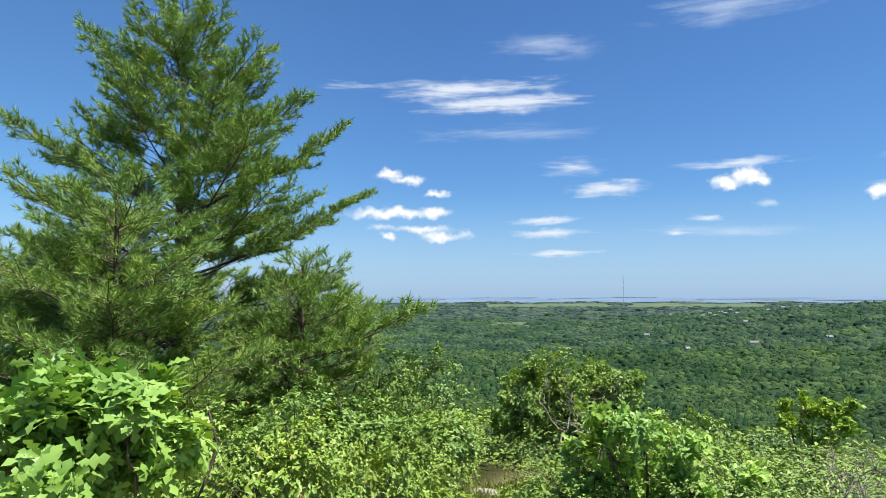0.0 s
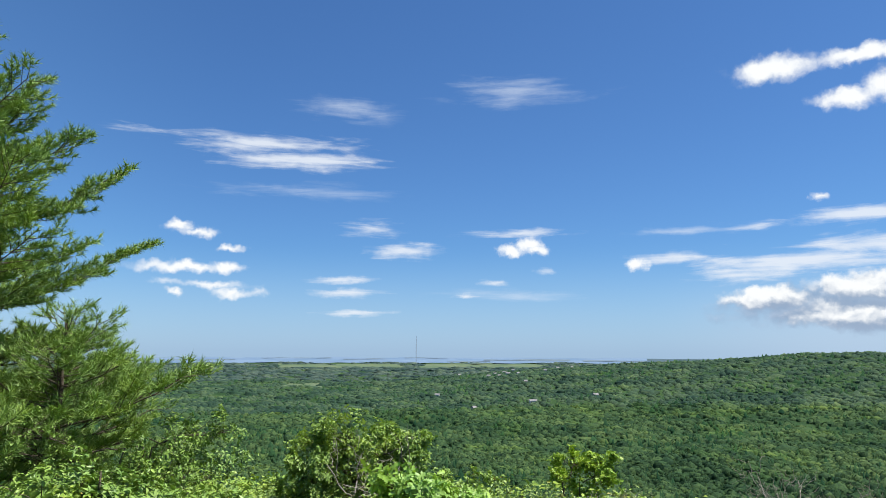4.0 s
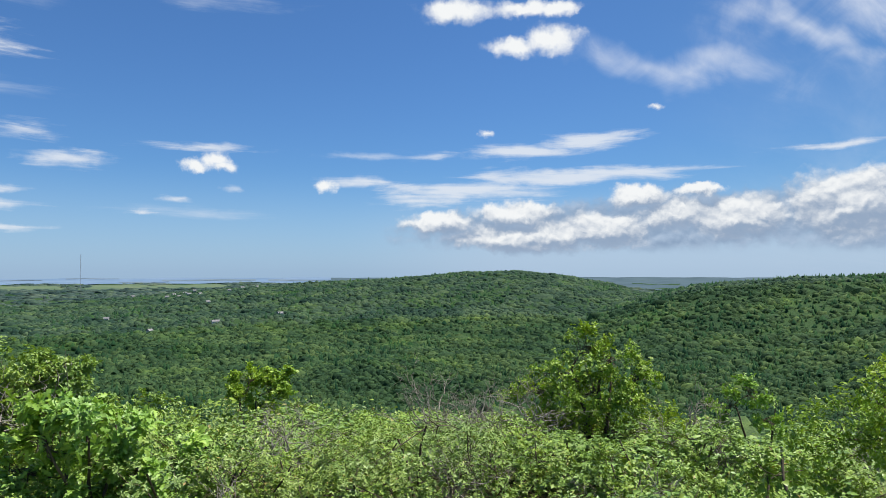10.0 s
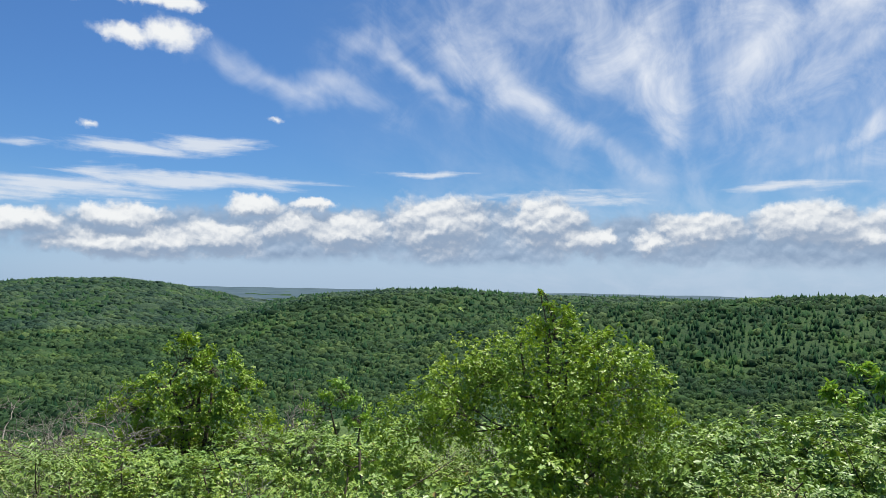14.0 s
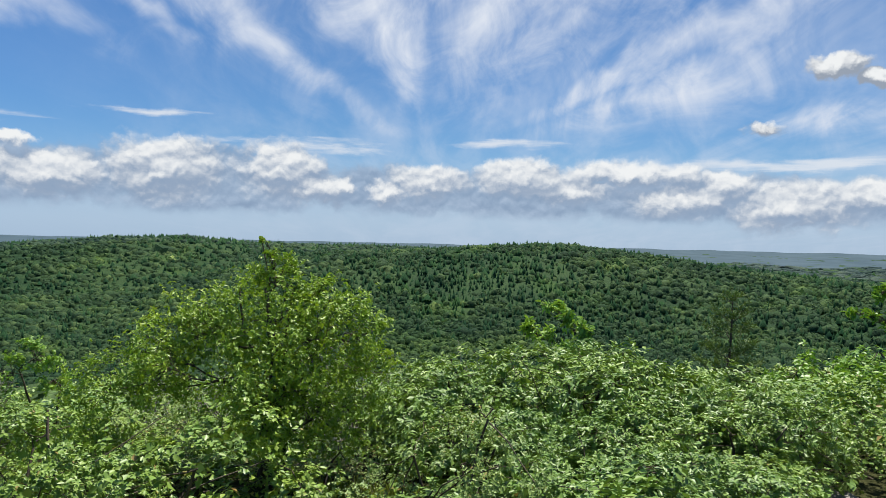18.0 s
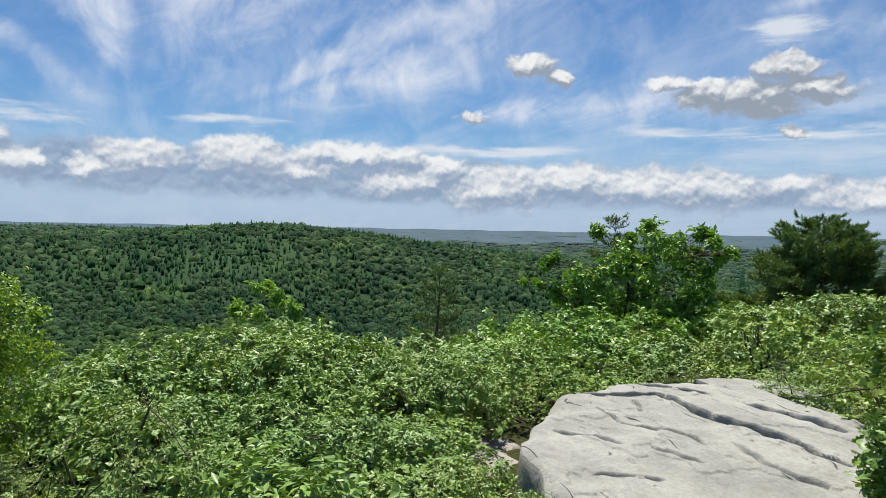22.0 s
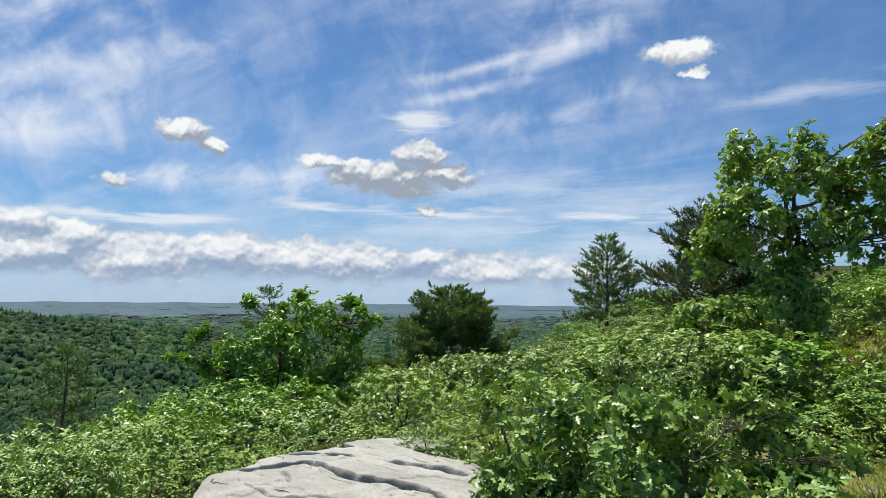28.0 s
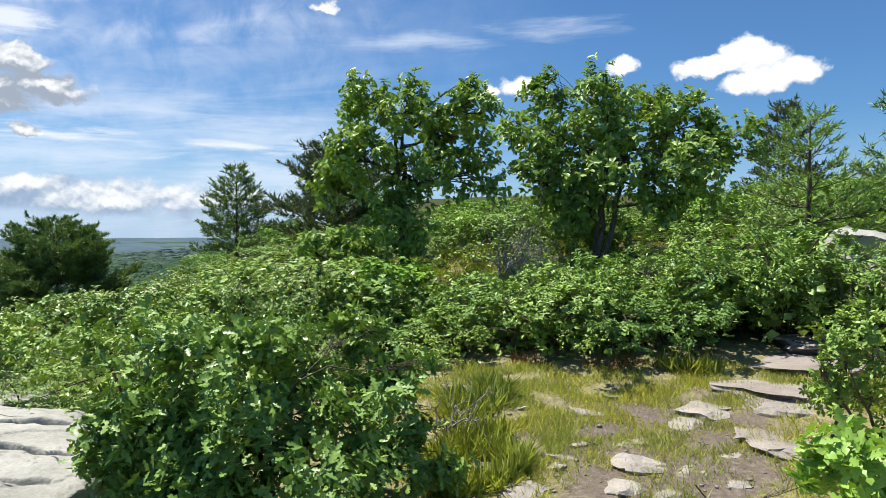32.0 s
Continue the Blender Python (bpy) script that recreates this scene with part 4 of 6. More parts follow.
def boulder(name, x, y, w, d, h, turn, material, seed, label, category="rock", lift=0.0, flat=0.6, cuts=3, group="", tilt=(0, 0)):
    """A weathered block: a box that is cut, roughened and sunk a little into the ground."""
    g = random.Random(seed)
    bm = bmesh.new()
    bmesh.ops.create_cube(bm, size=1.0)
    bmesh.ops.subdivide_edges(bm, edges=bm.edges[:], cuts=cuts, use_grid_fill=True)
    off = Vector((g.uniform(0, 50), g.uniform(0, 50), g.uniform(0, 50)))
    for v in bm.verts:
        c = v.co.copy()
        k = 1.0 - 0.30 * (abs(c.x * 2) ** 2 * abs(c.y * 2) ** 2)
        c.x *= k
        c.y *= k
        if c.z > 0:
            edge = max(abs(c.x), abs(c.y)) * 2
            c.z *= 1 - (1 - flat) * max(0.0, edge - 0.55)
        n = noise.noise_vector(c * 1.9 + off) * 0.30 + noise.noise_vector(c * 4.5 + off) * 0.12
        if cuts > 5:
            n = Vector((n.x, n.y, n.z * 0.45))
        c += Vector((n.x, n.y, n.z * 0.6))
        v.co = Vector((c.x * w, c.y * d, c.z * h))
    me = bpy.data.meshes.new(name)
    bm.to_mesh(me)
    bm.free()
    me.materials.append(material)
    ob = new(name, me)
    ob.matrix_basis = pose(x, y, gz(x, y) + lift, tilt[0], tilt[1], turn)
    return tagged(ob, label, category, group)


OUTLINE = [(4.72, -1.75), (5.32, -2.2), (5.78, -2.55), (5.92, -3.3), (5.6, -4.0), (4.4, -4.15), (3.45, -3.55), (3.3, -2.5), (3.85, -1.6)]
CLEFTS = [(0.030, 0.30, 0.018, [(5.80, -2.62), (5.54, -2.95), (5.45, -3.15), (5.02, -3.18), (4.39, -3.26), (3.75, -3.42)]),
          (0.027, 0.26, 0.016, [(4.98, -3.66), (4.63, -3.73), (4.25, -3.77)]), (0.026, 0.24, 0.014, [(5.84, -3.25), (5.33, -3.55)]),
          (0.011, 0.06, 0.006, [(4.86, -2.1), (4.68, -2.25), (4.45, -2.3)]), (0.011, 0.06, 0.006, [(4.35, -2.5), (4.2, -2.53), (4.0, -2.62)]),
          (0.011, 0.06, 0.006, [(5.2, -2.55), (4.9, -2.62), (4.7, -2.8)]), (0.011, 0.06, 0.006, [(4.75, -2.75), (4.5, -2.85), (4.3, -2.8)]),
          (0.011, 0.06, 0.006, [(4.1, -1.95), (3.9, -2.3)]), (0.011, 0.06, 0.006, [(4.3, -3.0), (3.9, -3.0), (3.6, -3.1)]), (0.011, 0.06, 0.006, [(5.35, -2.9), (5.1, -2.85)])]


def way_to(x, y, line, closed=False):
    """Distance to a line of points, the part of its length, and the side."""
    pts = line + line[:1] if closed else line
    best, t_all, side = np.full(x.shape, 1e9), np.zeros(x.shape), np.zeros(x.shape)
    k = len(pts) - 1
    for i in range(k):
        (ax, ay), (bx, by) = pts[i], pts[i + 1]
        dx, dy = bx - ax, by - ay
        t = np.clip(((x - ax) * dx + (y - ay) * dy) / (dx * dx + dy * dy), 0, 1)
        d = np.hypot(x - ax - t * dx, y - ay - t * dy)
        near = d < best
        best, t_all = np.where(near, d, best), np.where(near, (i + t) / k, t_all)
        side = np.where(near, np.sign((x - ax) * dy - (y - ay) * dx), side)
    return best, t_all, side


def ledge():
    """The big cracked ledge beside the camera's stand."""
    cx, cy = 4.65, -2.95
    rock = base("rock_ledge", pose(cx, cy, 0), "pale grey bare rock ledge with dark cracks", "rock")
    nx, ny = 420, 420
    x, y = np.meshgrid(np.linspace(3.2, 6.05, nx), np.linspace(-4.3, -1.45, ny), indexing="ij")
    wob = 0.02 * np.sin(x * 9 + 2 * np.sin(y * 5)) + 0.02 * np.sin(y * 11 + x * 4)
    d, t, side = way_to(x, y, OUTLINE, True)
    depth = d * -side if side[nx // 2, ny // 2] < 0 else d * side
    depth = depth + wob
    rough = np.array([[noise.noise((px * 1.3, py * 2.6, 0.3)) for py in y[0]] for px in x[:, 0]])
    fine = np.array([[noise.noise((px * 7, py * 13, 4.3)) for py in y[0]] for px in x[:, 0]])
    top = 0.27 + 0.09 * (-2.9 - y) * 0.5 + 0.040 * rough + 0.016 * fine - 0.05 * np.clip(x - 5.3, 0, 1) - 0.10 * np.clip(3.9 - x, 0, 1)
    # thin beds: the face breaks into low steps
    bed = 0.045
    step = np.floor(top / bed + 0.5) * bed
    top = 0.82 * top + 0.18 * step
    sunk = np.zeros_like(top)
    for width, deep, lift, line in CLEFTS:
        q, u, sd = way_to(x + 0.02 * np.sin(y * 8), y + 0.03 * np.sin(x * 6 + 1) + 0.006 * np.sin(x * 33), line)
        wide = width * (0.35 + 0.65 * np.clip(np.minimum(u, 1 - u) * 6, 0, 1)) * (0.8 + 0.3 * np.sin(u * 9))
        _, _, mine = way_to(np.array([0.4]), np.array([-0.1]), line)
        apart = np.where(sd != mine[0], q, -q)
        rise = np.clip((apart + 0.02) / 0.03, 0, 1)
        top = top + lift * rise * np.exp(-np.maximum(apart, 0) / 0.4) * np.clip(np.minimum(u, 1 - u) * 12, 0, 1)
        gap = np.clip((1 - np.abs(apart + 0.012) / wide) * 2.0, 0, 1)
        sunk = np.maximum(sunk, deep * gap)
    for _ in range(2):
        for axis in (0, 1):
            sunk = 0.25 * np.roll(sunk, 1, axis) + 0.5 * sunk + 0.25 * np.roll(sunk, -1, axis)
    top = top - sunk
    fall = np.clip(1 - depth / 0.10, 0, 1)
    z = top - 0.035 * fall ** 2
    z = np.where(depth < 0.0, z - np.clip(-depth / 0.06, 0, 1) * 0.9, z)
    P = np.stack([x - cx, y - cy, z], -1).reshape(-1, 3)
    i, j = np.meshgrid(np.arange(nx - 1), np.arange(ny - 1), indexing="ij")
    keep = (depth[:-1, :-1] > -0.09)
    p = (i * ny + j)[keep]
    f = np.stack([p, p + ny, p + ny + 1, p + 1], -1).reshape(-1, 4)
    # the clefts part the ledge into blocks
    cut = lambda k: [np.interp(mx, [q[0] for q in CLEFTS[k][3]][::-1], [q[1] for q in CLEFTS[k][3]][::-1])]
    mx, my = P[f].mean(1)[:, 0] + cx, P[f].mean(1)[:, 1] + cy
    second, third = my < cut(0)[0], (my < cut(1)[0]) & (mx < 5.0)
    for label, sel in (("broad pale rock block", ~second), ("tilted rock block behind the main crack", second & ~third), ("narrow rock block at the end", third)):
        used, idx = np.unique(f[sel], return_inverse=True)
        piece("rock_block", mesh_of("rock_block", P[used], idx.reshape(-1, 4), M_ROCK, False), rock, label)


ledge()
boulder("rock_slab", 6.1, -4.6, 1.1, 0.8, 0.5, 40, M_ROCK, 3, "low pale rock slab behind the cracked ledge", lift=0.06)
boulder("rock", 5.75, -1.95, 0.5, 0.35, 0.3, 20, M_STONE, 4, "small grey rock among shrubs beside the ledge", lift=-0.12)
boulder("rock", 5.25, -1.75, 0.5, 0.45, 0.3, 70, M_STONE, 5, "small grey rock among shrubs beside the ledge", lift=-0.12)
boulder("rock_outcrop", -1.95, -9.0, 1.1, 0.9, 0.9, 15, M_ROCK, 6, "pale rock outcrop showing between hillside shrubs", lift=0.35)

STONES = [(0.56, -4.53, 0.37, 0.24, 0.15, 10), (1.17, -4.03, 0.30, 0.24, 0.12, 40), (0.61, -4.19, 0.22, 0.20, 0.12, 5), (0.41, -4.20, 0.17, 0.15, 0.10, 80),
          (0.97, -4.56, 0.30, 0.16, 0.06, 8), (1.04, -4.36, 0.13, 0.12, 0.10, 30), (0.10, -5.56, 0.42, 0.30, 0.14, 15), (0.28, -5.33, 0.25, 0.2, 0.12, 70),
          (-0.43, -5.58, 0.42, 0.26, 0.14, 20), (0.68, -4.94, 0.34, 0.2, 0.06, 0), (0.95, -4.79, 0.2, 0.16, 0.07, 55), (1.43, -5.20, 0.13, 0.1, 0.1, 5)]
STONES2 = [(1.43, -4.28, 0.22, 0.16, 0.09, 30), (0.27, -4.53, 0.22, 0.18, 0.07, 50), (0.0, -4.42, 0.15, 0.14, 0.09, 0), (0.95, -5.37, 0.26, 0.18, 0.08, 20),
           (0.02, -4.84, 0.16, 0.12, 0.07, 60), (1.5, -5.3, 0.1, 0.1, 0.07, 10), (0.15, -4.1, 0.16, 0.12, 0.08, 10), (0.8, -5.75, 0.2, 0.12, 0.06, 75), (-0.1, -5.2, 0.12, 0.1, 0.06, 0)]
for i, (x, y, w, d, h, a) in enumerate(STONES + STONES2):
    boulder("stone", x, y, w, d, h, a, M_STONE, 20 + i, "weathered tan stone set in the dirt trail", "stone", cuts=4, lift=-0.02 - h * 0.18, group="stones in the trail", tilt=((i * 37) % 17 - 8, (i * 53) % 15 - 7))
for i, (x, y, w, d, h, a) in enumerate([(-0.6, -6.15, 1.25, 0.85, 0.16, 25), (-0.85, -6.9, 1.0, 0.8, 0.2, 10), (-0.4, -5.2, 0.8, 0.6, 0.12, 50), (-1.0, -7.5, 0.9, 0.8, 0.24, 30)]):
    boulder("trail_slab", x, y, w, d, h, a, M_SLAB, 60 + i, "flat brown rock slab lying in the trail", "rock", lift=-0.07, cuts=9, flat=0.75)
for i, (x, y, w, d, h, a) in enumerate([(-0.75, 6.95, 0.35, 0.25, 0.15, 10), (-0.3, 6.0, 0.4, 0.3, 0.1, 30), (-0.1, 5.5, 0.45, 0.3, 0.1, 0)]):
    boulder("stone", x, y, w, d, h, a, M_STONE, 80 + i, "pale stone in a narrow grassy footpath", "stone", lift=0.02)


def pebbles():
    """Loose small stones on the bare dirt."""
    g = np.random.default_rng(88)
    s = Soup()
    bv, bf = np.array([(1, 0, 0), (0, 1, 0), (-1, 0, 0), (0, -1, 0), (0, 0, 0.7), (0, 0, -0.6)], float), np.array([(0, 1, 4), (1, 2, 4), (2, 3, 4), (3, 0, 4), (1, 0, 5), (2, 1, 5), (3, 2, 5), (0, 3, 5)])
    for _ in range(260):
        x, y = g.normal(0.45, 0.6), g.normal(-4.85, 0.55)
        r = 0.005 + abs(g.normal(0, 0.009))
        v = bv * (1 + g.uniform(-0.3, 0.3, (6, 1))) * np.array([r, r * g.uniform(0.6, 1), r * 0.6])
        a = g.uniform(0, 6.28)
        v = np.stack([v[:, 0] * math.cos(a) - v[:, 1] * math.sin(a), v[:, 0] * math.sin(a) + v[:, 1] * math.cos(a), v[:, 2]], -1)
        s.add(v + np.array([x, y, gz(x, y) + r * 0.2]), bf)
    tagged(new("gravel", s.mesh("gravel", M_SLAB, True)), "loose small stones scattered on the dirt trail", "gravel", kind="stuff")


pebbles()
# ---- woody plants ----


def at_ground(x, y, sink=0.0, turn=0.0, sx=1.0, sz=1.0):
    return pose(x, y, gz(x, y) - sink, 0, 0, turn) @ Matrix.Diagonal((sx, sx, sz, 1))


def bush_meshes(seed, w, h, tips, leaf, per, outline, material, stems=6, lumps=11, twigs=24, bare=0.0, spread=1.0, clump=20, inner=90):
    """A bush of lumpy outline: leaf whorls on twig ends, and crooked stems inside."""
    g = np.random.default_rng(seed)
    cen = np.stack([g.uniform(-0.6, 0.6, lumps) * w * 0.5, g.uniform(-0.6, 0.6, lumps) * w * 0.5, g.uniform(0.18, 0.80, lumps) * h], -1)
    rad = g.uniform(0.15, 0.30, lumps)
    reach = np.stack([rad * w, rad * w, rad * h * 0.9], -1)
    # sprays sit on the outside of the heap of lumps, in tufts with gaps between
    sprays_n = max(6, tips // clump)
    pick = g.integers(0, lumps, sprays_n * 5)
    way = unit(g.normal(0, 1, (len(pick), 3)) + np.array([0, 0, 0.40]))
    p = cen[pick] + way * reach[pick] * (1 - np.abs(g.normal(0, 0.08, (len(pick), 1))))
    inside = np.sqrt((((p[:, None] - cen[None]) / reach[None]) ** 2).sum(-1)).min(1)
    best = np.argsort(-inside + (p[:, 2] < 0.12 * h) * 0.5)[:sprays_n]
    lead = best[g.integers(0, sprays_n, tips)]
    p, way = p[lead] + g.normal(0, 0.027 * w, (tips, 3)) * np.array([1, 1, 0.8]), unit(way[lead] + g.normal(0, 0.40, (tips, 3)))
    shoot = g.uniform(0, 1, tips) < 0.07
    p[shoot] += np.array([0, 0, 1.0]) * g.uniform(0.04, 0.16, (shoot.sum(), 1)) * h
    p[:, 2] = np.maximum(p[:, 2], 0.05 * h + g.uniform(0, 0.08, tips) * h)
    leaves = Soup()
    out = unit(way + np.array([0, 0, 0.55]))
    few = g.uniform(0, 1, tips) >= bare
    rosettes(leaves, p[few], out[few], leaf, per, outline, g, spread)
    outer = leaves.n
    # broad shaded leaves within
    k = inner
    c = g.integers(0, lumps, k)
    q = cen[c] + unit(g.normal(0, 1, (k, 3))) * g.uniform(0.1, 0.72, (k, 1)) * reach[c]
    q[: k // 3] = np.stack([g.normal(0, 0.22 * w, k // 3), g.normal(0, 0.22 * w, k // 3), g.uniform(0.05, 0.45, k // 3) * h], -1)
    rosettes(leaves, q, unit(g.normal(0, 1, (k, 3))), leaf * 1.6, 3, BROAD, g, spread)
    wood = Soup()
    roots = g.normal(0, 0.05 * w, (stems, 3)) * np.array([1, 1, 0])
    forks = []
    for k in range(stems):
        c = cen[k % lumps] + g.normal(0, 0.08 * w, 3)
        pts = wander(roots[k] - np.array([0, 0, 0.08]), c, 6, 0.02 * w, g)
        tube(wood, pts, 0.012 * (h + 0.4), 0.006 * (h + 0.4), 4)
        forks += [pts[3], pts[4], pts[5]]
    forks = np.array(forks)
    for k in range(min(twigs, tips)):
        f = forks[np.argmin(np.linalg.norm(forks - p[k], axis=1) + g.uniform(0, 0.2 * w, len(forks)))]
        tube(wood, wander(f, p[k], 4, 0.018 * w, g), 0.006, 0.0025, 3)
    me = leaves.mesh("foliage", material)
    OUTER[me.name] = outer // 4
    return me, wood.mesh("branchwork", M_BARK)


OUTER = {}                                       # how many leaves of a bush are small outer ones
BROAD = [(0.0, 0.0), (0.5, 0.42), (1.0, 0.0)]
ELONG = [(0.0, 0.0), (0.55, 0.23), (1.0, 0.0)]


def make_bush(name, meshes, m, label, group=""):
    ob = base(name, m, label, "shrub", group)
    piece("foliage", meshes[0], ob)
    piece("branchwork", meshes[1], ob)
    return ob


LOW_KINDS = [bush_meshes(100 + i, 1.4, 0.95, 1000, 0.035, 6, SIMPLE, M_LOW, bare=0.03 * i, clump=7, twigs=20) for i in range(4)]
SCRUB_KINDS = [bush_meshes(120 + i, 1.5, 1.15, 720, 0.058, 8, ELONG, M_SCRUB, spread=0.8, clump=6, twigs=30, inner=80) for i in range(3)]
FINE_KINDS = [bush_meshes(140 + i, 1.4, 0.85, 1000, 0.031, 6, ELONG, M_FINE, bare=0.06, clump=7, twigs=26, inner=110) for i in range(2)]


def clear_of(x, y):
    """Where the shrubs leave room: the stand, the trail, the ledge and the footpath."""
    r, az = math.hypot(x, y), float(wrap(math.degrees(math.atan2(-x, y))))
    if r < 2.6 or math.hypot((x - 0.6) / 1.75, (y + 4.6) / 1.5) < 1:
        return False
    if -1.3 < x < 0.45 and -7.4 < y < -4.0:
        return False
    if 3.1 < x < 6.3 and -4.6 < y < -1.45:
        return False
    if -141 < az < -109 and r < 5.2 or -150 < az <= -141 and r < 4.8 or -215 < az < -150 and r < 6.4:
        return False
    if 3.0 < y < 8.6 and abs(x - float(np.interp(y, [3.0, 4.5, 5.7, 7.1, 8.6], [0.1, -0.2, -0.43, -0.85, -1.3]))) < 0.42 + 0.12 * (y > 5):
        return False
    if -75 < az < 15 and r < 4.4:
        return False
    if az > 15 and r < 3.6 or az < -205 and r < 5:
        return False
    return math.hypot((x + 0.45) / 0.55, (y - 6.2) / 1.3) > 1


def roof_line(az):
    """How far below the level the thicket's top lies, in degrees, by heading."""
    return float(np.interp(az, [-215, -185, -165, -152, -140, -125, -112, -95, -70, -40, -20, 5, 20, 40, 60],
                           [-2.5, 0.7, 2.4, 3.7, 5.4, 8.0, 8.8, 9.4, 11.5, 11.5, 10.5, 9.3, 8.5, 8.0, 5.0]))


def thicket():
    """Low shrubs all over the hilltop; those far off are joined."""
    g = random.Random(11)
    tilt_g = np.random.default_rng(13)
    first, far = {}, {0: [], 1: [], 2: []}
    r, count = 3.0, 0
    while r < 19:
        step = 0.98 if r < 8.4 else 1.35
        k = int(2 * math.pi * r / step * 0.79)
        for j in range(k):
            az = 75 - (j + g.uniform(0.1, 0.9)) / k * 285
            q = r + g.uniform(-0.35, 0.35)
            p = spot(az, q)
            if not clear_of(p.x, p.y):
                continue
            z = gz(p.x, p.y)
            scrubby = g.random() < float(np.interp(az, [-160, -130, -110, -75, -60, 0, 60], [0.5, 0.25, 0.6, 0.65, 0.3, 0.2, 0.35]))
            kind = 1 if scrubby else (2 if g.random() < 0.35 else 0)
            src = (LOW_KINDS, SCRUB_KINDS, FINE_KINDS)[kind]
            tall = (0.95, 1.15, 0.85)[kind]
            room = 1.6 - q * math.tan(radians(roof_line(az))) - z
            sz = max(0.42, min(1.3 if q > 4.6 else 0.9, room / tall)) * g.choice((0.48, 0.62, 0.8, 0.95, 1.08, 1.25)) * g.uniform(0.9, 1.08)
            sx = max(0.8, min(1.25, sz * g.uniform(0.9, 1.2))) * (1.0 if q < 8.6 else 1.4)
            i = g.randrange(len(src))
            m = pose(p.x, p.y, z - 0.06, 0, 0, g.uniform(0, 360)) @ Matrix.Diagonal((sx, sx, sz, 1))
            if q > 8.0 or count > 290:
                far[kind].append((src[i][0], m))
                continue
            count += 1
            key = (kind, i)
            if key in first:
                copy_thing(first[key], Matrix.Identity(4)).matrix_basis = m
            else:
                label = ("low light green shrub with small leaves in the thicket", "scrub oak with glossy green leaves in the thicket",
                         "fine-leaved pale green shrub in the thicket")[kind]
                first[key] = make_bush("shrub", src[i], m, label, "hilltop thicket")
        r += step * 0.86
    for kind, rows in far.items():
        s = Soup()
        for me, m in rows:
            v = np.empty(len(me.vertices) * 3, np.float32)
            me.vertices.foreach_get("co", v)
            f = np.empty(len(me.loops), np.int32)
            me.loops.foreach_get("vertex_index", f)
            v, f = v.reshape(-1, 3), f.reshape(-1, 3)
            # farther plants are drawn with fewer, broader leaves
            nl = len(v) // LEAF_V[kind]
            order = np.arange(nl)
            small = order < OUTER[me.name]
            keep = np.where(small, order % 6 == 0, order % 3 == 0)
            grow = np.where(small, 1.8, 1.2)[keep][:, None, None]
            v = v.reshape(nl, LEAF_V[kind], 3)[keep]
            one = f.reshape(nl, -1)[0].reshape(-1, 3)
            f = one[None] + (np.arange(len(v)) * LEAF_V[kind])[:, None, None]
            a = np.array(m)
            c = v.mean(1, keepdims=True)
            d = (v - c) * grow
            k_ax = unit(tilt_g.normal(0, 1, (len(v), 1, 3)))
            an = tilt_g.normal(0, 0.35, (len(v), 1, 1))
            d = d * np.cos(an) + np.cross(k_ax, d) * np.sin(an) + k_ax * (k_ax * d).sum(-1, keepdims=True) * (1 - np.cos(an))
            v = d + c
            s.add(v.reshape(-1, 3) @ a[:3, :3].T + a[:3, 3], f)
        mat = (M_LOW, M_SCRUB, M_FINE)[kind]
        tagged(new("far_thicket", s.mesh("far_thicket", mat)), "green scrub covering the slope below the hilltop", "shrubs", kind="stuff")


LEAF_V = [4, 4, 4]      # vertices of one leaf, by kind
thicket()


